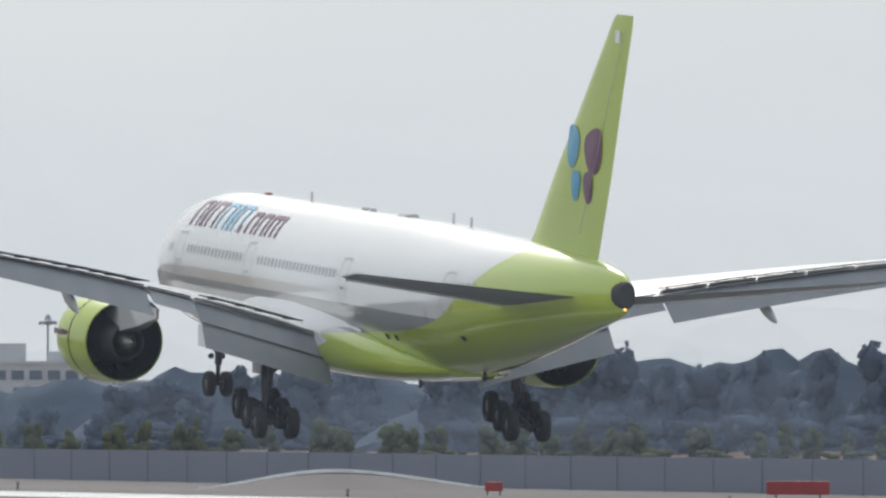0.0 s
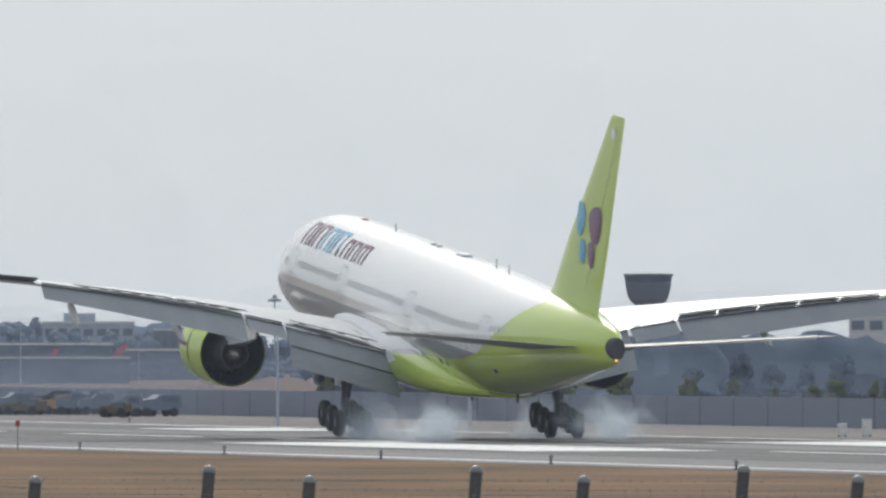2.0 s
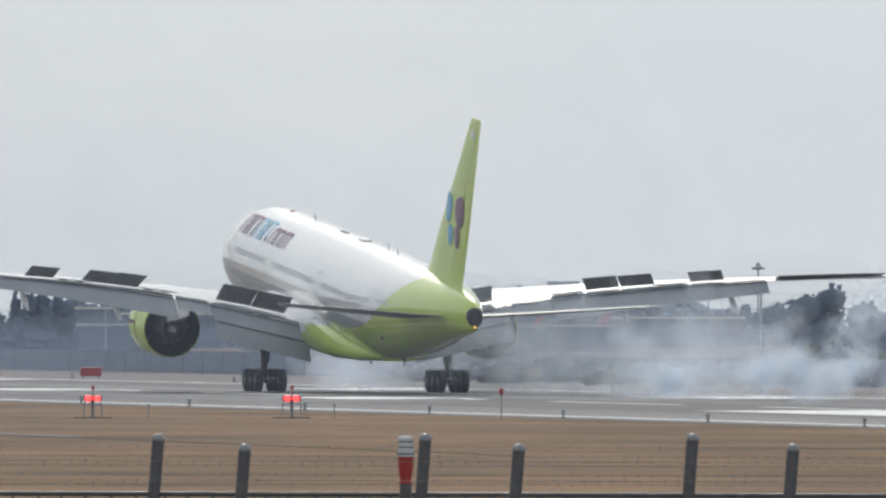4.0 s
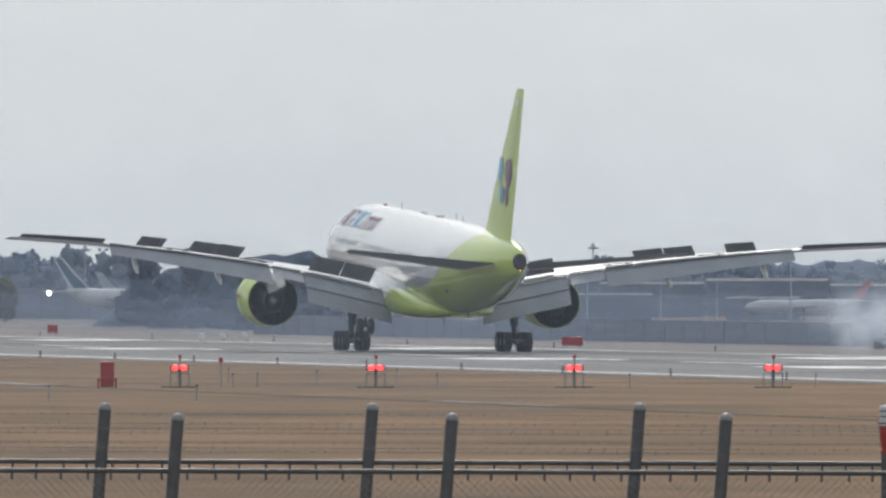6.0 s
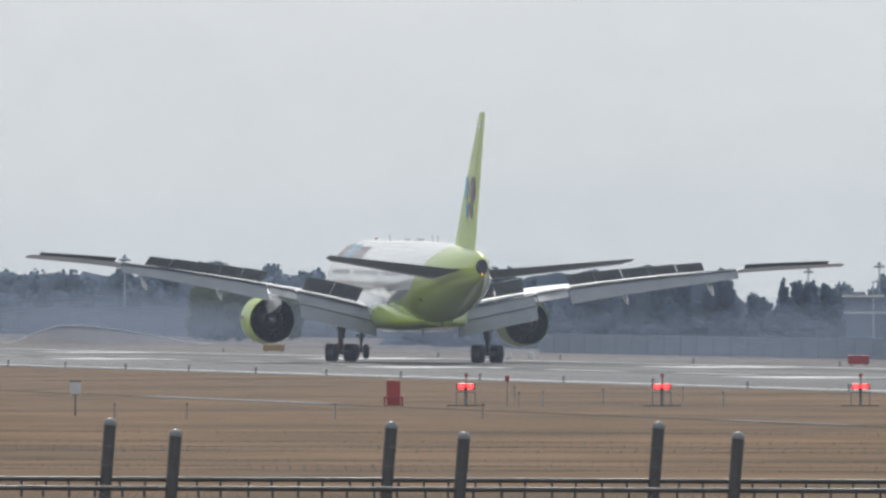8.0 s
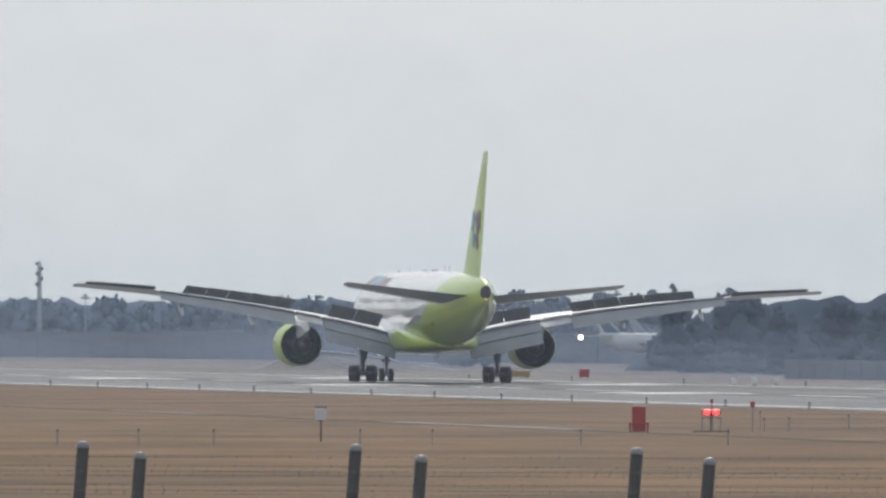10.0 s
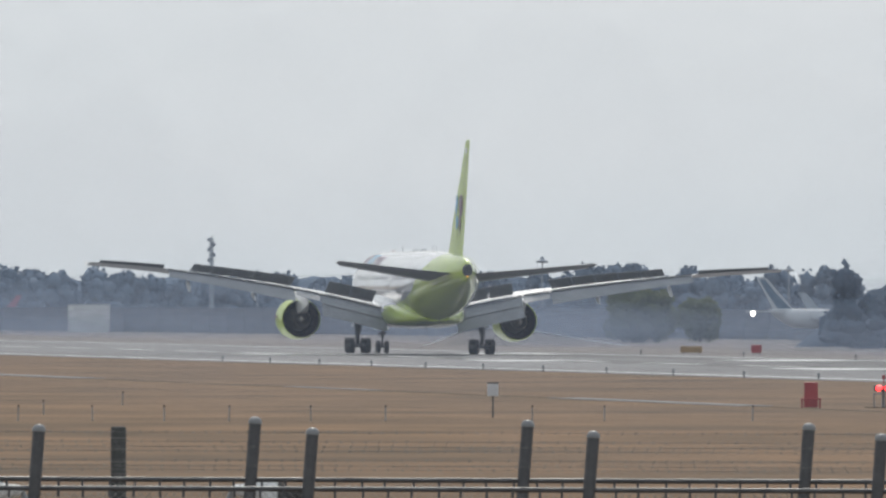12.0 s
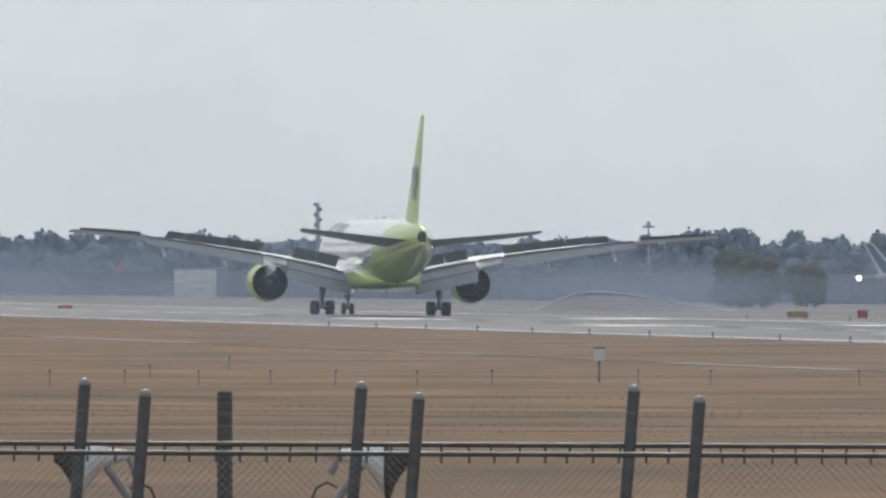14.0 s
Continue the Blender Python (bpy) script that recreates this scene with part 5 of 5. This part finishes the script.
def build_fence(name, bearings, d, top, rail, wires, label):
    ob = thing(name, Matrix.Identity(4), label, "fence", "security fences")
    base = 1.5
    post0 = cap0 = None
    for b in bearings:
        m = fence_pose(b, d, top + 0.025 * max(0, 9 - b)) @ pose(0, 0, 0, 0, LEAN, 0)
        if post0 is None:
            bm = bmesh.new()
            tube(bm, (0, 0, base - top), (0, 0, -0.03), 0.046, 0.046, 14)
            for h in (-0.10, -0.20, -0.31):
                tube(bm, (0, 0, h), (0, 0, h - 0.006), 0.049, 0.049, 14)
            post0 = part("post", bm, M_GALV, ob, "grey galvanised post", True, m)
            bm = bmesh.new()
            lathe(bm, [(-0.035, 0.050), (-0.02, 0.051), (0.0, 0.043), (0.014, 0.026), (0.019, 0.004)], 14, "Z")
            cap0 = part("post_cap", bm, M_CAP, ob, "pale domed cap", True, m)
        else:
            share(post0, ob, m)
            share(cap0, ob, m)
    a, z = fence_pose(5.0, d, rail + 0.045), fence_pose(17.8, d, rail - 0.05)
    pa, pz = a.translation, z.translation
    bm = bmesh.new()
    tube(bm, pa, pz, 0.0185, 0.0185, 12)
    part("rail", bm, M_GALV, ob, "grey steel top rail", True)
    rnd = random.Random(int(d * 10))
    n = 150
    bm = bmesh.new()
    tie0 = None
    for i in range(n):
        p = pa.lerp(pz, (i + 0.5 + rnd.uniform(-0.08, 0.08)) / n)
        m = Matrix.Translation(p) @ pose(0, 0, 0, 0, 0, -10)
        if tie0 is None:
            box(bm, 0, -0.022, -0.028, 0.018, 0.012, 0.075)
            tie0 = part("rail_clip", bm, M_GALV, ob, m=m)
        else:
            share(tie0, ob, m)
    # barbed strands above the rail
    for h in wires:
        bm = bmesh.new()
        off = Vector((0, 0, h))
        tube(bm, pa + off, pz + off, 0.0015, 0.0015, 4)
        ln = (pz - pa).length
        k = 0.0
        while k < ln:
            p = pa.lerp(pz, k / ln) + off
            for s in (-1, 1):
                v = Vector((0.012 * s, 0, 0.016))
                tube(bm, p - v, p + v, 0.0016, 0.0012, 3, False)
            k += 0.10 + rnd.uniform(-0.01, 0.01)
        part("barbed_wire", bm, M_WIRE, ob, "strand of barbed wire")
    # chain-link below the rail
    verts, faces = [], []
    ln, drop, w = (pz - pa).length, 0.9, 0.0012
    ux = (pz - pa).normalized()
    nrm = Vector((ux.y, -ux.x, 0))
    k = -drop
    while k < ln:
        for s in (1, -1):
            q0 = pa + ux * (k if s > 0 else k + drop) + Vector((0, 0, -drop)) + nrm * 0.004 * s
            q1 = pa + ux * (k + drop if s > 0 else k) + nrm * 0.004 * s
            side = Vector((ux.x * 0.7 * w, ux.y * 0.7 * w, -0.7 * w * s))
            i = len(verts)
            verts += [q0 - side, q0 + side, q1 + side, q1 - side, q0 + nrm * 0.003, q1 + nrm * 0.003]
            faces += [(i, i + 1, i + 2, i + 3), (i + 1, i + 4, i + 5, i + 2), (i + 4, i, i + 3, i + 5)]
        k += 0.062
    me = bpy.data.meshes.new("chain_link")
    me.from_pydata([tuple(v) for v in verts], [], faces)
    me.materials.append(M_WIRE)
    link = new("chain_link", me)
    link.parent = ob
    tagged(link, "grey chain-link mesh", kind="stuff")


def floodlight(bearing, d, flip, ztop):
    """A white lamp head with a dark front on a bent tube stand."""
    t = thing("floodlight", fence_pose(bearing, d, ztop) @ pose(0, 0, 0, 0, 0, 180 if flip else 0), "white and black floodlight head on a tube stand behind the fence", "floodlight", "floodlights behind the fence")
    bm = bmesh.new()
    rings = []
    for x, z, r in ((0.20, -0.04, 0.015), (0.17, -0.05, 0.04), (0.06, -0.06, 0.06), (-0.02, -0.06, 0.085), (-0.12, -0.13, 0.15), (-0.16, -0.17, 0.17)):
        rings.append([(x, r * math.cos(a), z + r * math.sin(a) * 1.1) for a in [2 * math.pi * i / 14 for i in range(14)]])
    part("housing", loft(bm, rings), M_MARK, t, "white lamp housing", True)
    bm = bmesh.new()
    rings = []
    for x, z, r in ((-0.165, -0.17, 0.175), (-0.20, -0.20, 0.17), (-0.24, -0.16, 0.10), (-0.33, -0.08, 0.05), (-0.38, -0.065, 0.03)):
        rings.append([(x, r * math.cos(a), z + r * math.sin(a) * 1.2) for a in [2 * math.pi * i / 14 for i in range(14)]])
    part("front_hood", loft(bm, rings), M_TYRE, t, "black hood", True)
    bm = bmesh.new()
    tube(bm, (0.02, 0, -0.14), (0.22, 0.02, -0.42), 0.03, 0.03, 10)
    tube(bm, (0.22, 0.02, -0.42), (0.22, 0.02, ground_height(d) - ztop - 0.02), 0.035, 0.035, 10)
    tube(bm, (0.19, 0.0, -0.06), (0.25, 0.0, -0.20), 0.022, 0.03, 8)
    part("stand", bm, M_CAP, t, "grey tube stand", True)
    bm = bmesh.new()
    pts = [(0.20, -0.02, -0.30), (0.28, -0.03, -0.26), (0.36, -0.03, -0.30), (0.40, -0.03, -0.40), (0.33, -0.03, -0.46), (0.24, -0.02, -0.45)]
    for p, q in zip(pts, pts[1:]):
        tube(bm, p, q, 0.009, 0.009, 6)
    part("cable", bm, M_TYRE, t, "loop of dark cable")
    bm = bmesh.new()
    for x in (-0.02, 0.03):
        box(bm, x, 0, 0.03, 0.03, 0.05, 0.03, bevel=0.008)
    part("bracket", bm, M_CAP, t)


def build_near():
    b1 = [8.949 + 0.905 * k for k in range(0, 10)] + [7.997, 7.074, 6.137, 5.2]
    b2 = [9.195 + 0.9285 * k for k in range(0, 10)] + [8.219, 7.268, 6.342, 5.42]
    build_fence("security_fence", b1, 126.3, 4.045, 3.61, (0.355, 0.285, 0.215, 0.145, 0.075), "grey chain-link security fence with barbed wire")
    build_fence("security_fence", b2, 124.2, 3.985, 3.565, (0.31, 0.17), "grey chain-link security fence with leaning round posts")
    # obstruction lamp between the two fences
    o = thing("obstruction_lamp", fence_pose(11.596, 125.2, 0), "obstruction lamp with glass dome and red band on a pole", "lamp")
    bm = bmesh.new()
    tube(bm, (0, 0, ground_height(125)), (0, 0, 3.70), 0.045, 0.045, 12)
    part("pole", bm, M_GALV, o, "grey steel pole", True)
    bm = bmesh.new()
    lathe(bm, [(3.69, 0.030), (3.70, 0.050), (3.715, 0.050), (3.72, 0.040), (3.80, 0.053), (3.90, 0.060), (3.905, 0.02)], 16, "Z")
    part("red_body", bm, M_REDP, o, "red painted body", True)
    bm = bmesh.new()
    lathe(bm, [(3.90, 0.068), (3.915, 0.068), (3.92, 0.056), (4.02, 0.055), (4.035, 0.058), (4.05, 0.048), (4.055, 0.01)], 16, "Z")
    part("glass_dome", bm, M_BLDGW, o, "clear ribbed glass dome", True)
    for h, q in ((3.915, 0.071), (3.965, 0.0565), (4.005, 0.057)):
        bm = bmesh.new()
        tube(bm, (0, 0, h), (0, 0, h + 0.010), q, q, 16)
        part("dome_band", bm, M_STEEL, o, "dark band round the dome")
    w = thing("wooden_post", fence_pose(6.61, 127.2, 0), "dark weathered thick wooden post with a flat top", "post")
    bm = bmesh.new()
    tube(bm, (0, 0, ground_height(127)), (0, 0, 4.02), 0.062, 0.058, 14)
    lathe(bm, [(4.02, 0.058), (4.03, 0.05), (4.03, 0.01)], 14, "Z")
    part("shaft", bm, M_POSTD, w, "", True)
    for h in (3.94, 3.86, 3.76, 3.67):
        bm = bmesh.new()
        tube(bm, (0, 0, h), (0, 0, h + 0.008), 0.063, 0.063, 14)
        part("wire_tie", bm, M_WIRE, w)
    floodlight(6.20, 128.3, False, 3.585)
    floodlight(7.08, 128.3, True, 3.59)


# ---------------------------------------------------------------- tyre smoke
PUFFS = []


def smoke_puff(seed, rx, ry, rz, n, size, rows, label, material):
    """A drifting cloud of thin wisps, thick in its middle and loose at its rim. rows: seconds, x, y, z."""
    rnd = random.Random(seed)
    bm = bmesh.new()
    for _ in range(n):
        p = Vector((rnd.gauss(0, 0.42) * rx, rnd.gauss(0, 0.42) * ry, rnd.gauss(0, 0.42) * rz))
        r = Euler((rnd.uniform(0, 6), rnd.uniform(0, 6), rnd.uniform(0, 6))).to_matrix()
        e = size * rnd.uniform(0.5, 1.3)
        vs = [bm.verts.new(p + r @ Vector((e * math.cos(a) * rnd.uniform(0.7, 1), e * math.sin(a) * rnd.uniform(0.7, 1), rnd.uniform(-0.2, 0.2) * e))) for a in [2 * math.pi * i / 9 for i in range(9)]]
        c = bm.verts.new(p)
        for i in range(9):
            bm.faces.new((vs[i], vs[(i + 1) % 9], c))
    ob = part("smoke_puff", bm, material, smooth=True)
    tagged(ob, label, "smoke", "puffs of tyre smoke", "stuff")
    PUFFS.append((ob, [(t, pose(x, y, z, 0, 0, 3 * (t - 2))) for t, x, y, z in rows]))


def build_smoke():
    s = 1
    # at the touch of each bogie the smoke rises behind the wheels and hangs over the runway
    for x in (191.4, 202.4):
        for k, (t0, y, h, r) in enumerate(((1.72, 810, 0.8, 1.6), (1.88, 824, 1.0, 1.8), (2.05, 838, 1.2, 2.0), (2.2, 850, 1.3, 1.8), (2.35, 862, 1.1, 1.4), (2.55, 876, 0.9, 1.2))):
            s += 1
            y += 0 if x < 200 else 9
            r *= 0.85
            rows = [(0, x, y, -3.2 * r), (t0 - 0.12, x, y + 2, -2.2 * r), (t0 + 0.12, x + 0.2, y, 0.5 * h), (t0 + 0.5, x + 0.5, y - 3, h), (2.9, x + 0.8, y - 4, h * 1.2), (4.8, x + 4, y - 4, h * 1.6), (14.0, x + 20, y - 10, h * 1.8)]
            smoke_puff(s, r, r * 2.2, r * 0.8, 170, 0.75, rows, "white puff of tyre smoke over the runway", M_SMOKE)
    # what rises before and beside the tail
    for x, y, t0, h, r in ((191.0, 814, 2.0, 3.3, 1.6), (190.6, 823, 2.1, 3.9, 1.7), (190.8, 832, 2.25, 3.0, 1.6), (192.0, 850, 2.2, 0.9, 1.1), (202.6, 826, 1.95, 2.4, 1.9), (203.0, 835, 2.1, 3.4, 2.0), (202.6, 844, 2.2, 2.0, 1.8)):
        s += 1
        rows = [(0, x, y, -4.5 * r), (t0 - 0.25, x, y, -2.2 * r), (t0 + 0.1, x, y, 0.35 * h), (2.5, x + 0.3, y - 2, h), (2.9, x + 0.6, y - 3, h * 1.15), (4.8, x + 5, y - 5, h * 1.5), (14.0, x + 22, y - 12, h * 1.7)]
        smoke_puff(s, r * 1.1, r * 2.0, r, 95, 0.85, rows, "rising bluish-white wisp of tyre smoke", M_SMOKE)
    # the cloud that the reversed engines stir up as the run goes on
    for k, (y, x, h, r) in enumerate(((905, 201, 1.2, 2.6), (925, 205, 1.9, 3.0), (948, 203, 2.0, 3.0), (972, 206, 2.2, 2.8), (996, 204, 2.2, 2.6), (1018, 206, 2.0, 2.2), (895, 203, 3.2, 3.0), (930, 206, 4.2, 3.2), (965, 205, 4.4, 3.2), (1000, 207, 3.8, 2.8))):
        s += 1
        rows = [(0, x, y, -12), (2.8, x, y, -9), (4.2, x, y, h), (6.0, x + 3, y, h * 1.2), (14.0, x + 16, y - 6, h * 1.4)]
        smoke_puff(s, r * 1.7, r * 3.4, r * 1.05, 200, 1.3, rows, "thin bluish haze of tyre smoke beside the runway", M_SMOKE2)


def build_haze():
    """Far-side haze added as wide faint tinted sheets, denser near the ground."""
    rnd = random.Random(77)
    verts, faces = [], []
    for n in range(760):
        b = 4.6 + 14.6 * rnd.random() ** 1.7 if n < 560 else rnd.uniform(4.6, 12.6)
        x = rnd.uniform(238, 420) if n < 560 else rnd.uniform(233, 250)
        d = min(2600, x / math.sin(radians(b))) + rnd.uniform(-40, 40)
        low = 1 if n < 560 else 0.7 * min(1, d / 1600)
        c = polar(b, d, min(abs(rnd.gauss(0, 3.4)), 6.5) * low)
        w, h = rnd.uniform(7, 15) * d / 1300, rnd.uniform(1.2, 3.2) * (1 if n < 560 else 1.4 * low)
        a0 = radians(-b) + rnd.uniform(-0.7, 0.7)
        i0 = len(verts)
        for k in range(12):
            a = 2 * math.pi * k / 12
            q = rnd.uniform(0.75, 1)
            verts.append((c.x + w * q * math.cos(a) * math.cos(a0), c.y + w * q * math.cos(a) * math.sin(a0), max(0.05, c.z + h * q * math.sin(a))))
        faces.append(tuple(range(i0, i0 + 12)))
    # upright tinted sheets added before the airliner, to veil its darks like haze
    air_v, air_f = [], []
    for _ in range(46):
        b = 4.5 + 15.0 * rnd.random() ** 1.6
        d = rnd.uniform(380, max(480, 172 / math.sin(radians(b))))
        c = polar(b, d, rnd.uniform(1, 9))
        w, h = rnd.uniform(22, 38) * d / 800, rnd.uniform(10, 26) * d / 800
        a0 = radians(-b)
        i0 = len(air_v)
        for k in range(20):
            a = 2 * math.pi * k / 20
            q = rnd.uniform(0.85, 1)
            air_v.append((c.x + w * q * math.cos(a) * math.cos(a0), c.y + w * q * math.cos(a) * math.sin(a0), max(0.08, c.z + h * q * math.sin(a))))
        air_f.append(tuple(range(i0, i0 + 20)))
    tagged(leafy("air_haze", air_v, air_f, M_VEIL), "faint sheets added as air haze over the grass", "haze", kind="stuff")
    tagged(leafy("far_haze_sheets", verts, faces, M_HAZE), "faint bluish sheets added as distance haze over the far airfield", "haze", kind="stuff")


build_distance()
build_haze()
build_airfield_furniture()
build_near()
build_smoke()


# ---------------------------------------------------------------- what moves
FLIGHT = [  # seconds, along the runway, height, yaw to the left, nose up, right wing down
    (0, 680.2, 3.26, 0.8, 3.2, 0.7), (0.5, 717.5, 2.45, 0.9, 3.55, 0.8), (1.0, 754.0, 1.62, 1.0, 4.1, 0.8), (1.5, 790.9, 0.90, 1.05, 4.75, 0.7), (2.0, 827.8, 0.32, 1.05, 5.45, 0.5),
    (2.3, 850.0, 0.10, 1.1, 5.5, 0.4), (2.7, 880.0, 0.03, 1.1, 5.4, 0.3), (4.8, 1030.9, 0.04, 0.5, 4.45, 0.4), (5.0, 1044.7, 0.04, 0.42, 4.1, 0.45), (5.5, 1077.6, 0.04, 0.28, 3.25, 0.5), (6.0, 1110.8, 0.04, 0.2, 2.4, 0.5),
    (6.5, 1144.2, 0.04, 0.12, 1.75, 0.5), (7.0, 1177.0, 0.05, 0.06, 1.2, 0.6), (7.5, 1209.0, 0.05, 0.0, 0.65, 0.6), (8.0, 1240.3, 0.05, -0.1, 0.42, 0.6), (8.5, 1270.8, 0.05, -0.2, 0.3, 0.6), (9.0, 1300.7, 0.05, -0.25, 0.1, 0.6),
    (11.5, 1443.3, 0.05, -0.2, 0, 0.6), (12.0, 1470.5, 0.05, -0.2, 0, 0.6), (13.0, 1523.4, 0.05, -0.2, 0, 0.6), (14.0, 1573.3, 0.05, -0.2, 0, 0.6)]
SPOILER_UP = {0: (2.15, 2.85, 48), 1: (6.6, 7.3, 42), 2: (2.3, 3.2, 42), 3: (2.3, 3.2, 42), 4: (6.6, 7.3, 42), 5: (2.3, 3.2, 42)}


def motions():
    walk(airliner, [(t, pose(197, y, z, pitch, roll, yaw)) for t, y, z, yaw, pitch, roll in FLIGHT])
    for truck, x in TRUCKS:
        # the bogie hangs with its rear wheels low until they touch, then lies flat on the runway
        rows = [(0, 13.0), (1.75, 13.0), (2.25, -5.0), (2.7, -5.1)]
        rows += [(t, -p) for t, y, z, w, p, q in FLIGHT if t > 2.7]
        walk(truck, [(t, pose(x, 0, 0.70, a, 0, 0)) for t, a in rows])
    # the wings bend up in the air and settle as the spoilers take their lift
    for ob, side in FLEX:
        root = Matrix.Translation((side * 2.6, 0, 4.3))
        walk(ob, [(t, root @ pose(0, 0, 0, 0, -side * a, 0) @ root.inverted()) for t, a in ((0, 2.2), (2.2, 2.1), (3.4, 0.8), (5.0, 0.3), (7.0, 0.1), (9.0, 0), (14.0, 0))])
    for sp, hinge, g in SPOILERS:
        a, b, up = SPOILER_UP[g]
        walk(sp, [(0, hinge), (a, hinge), (b, hinge @ pose(0, 0, 0, -up)), (14.0, hinge @ pose(0, 0, 0, -up))])
    for puff, rows in PUFFS:
        walk(puff, rows)


motions()
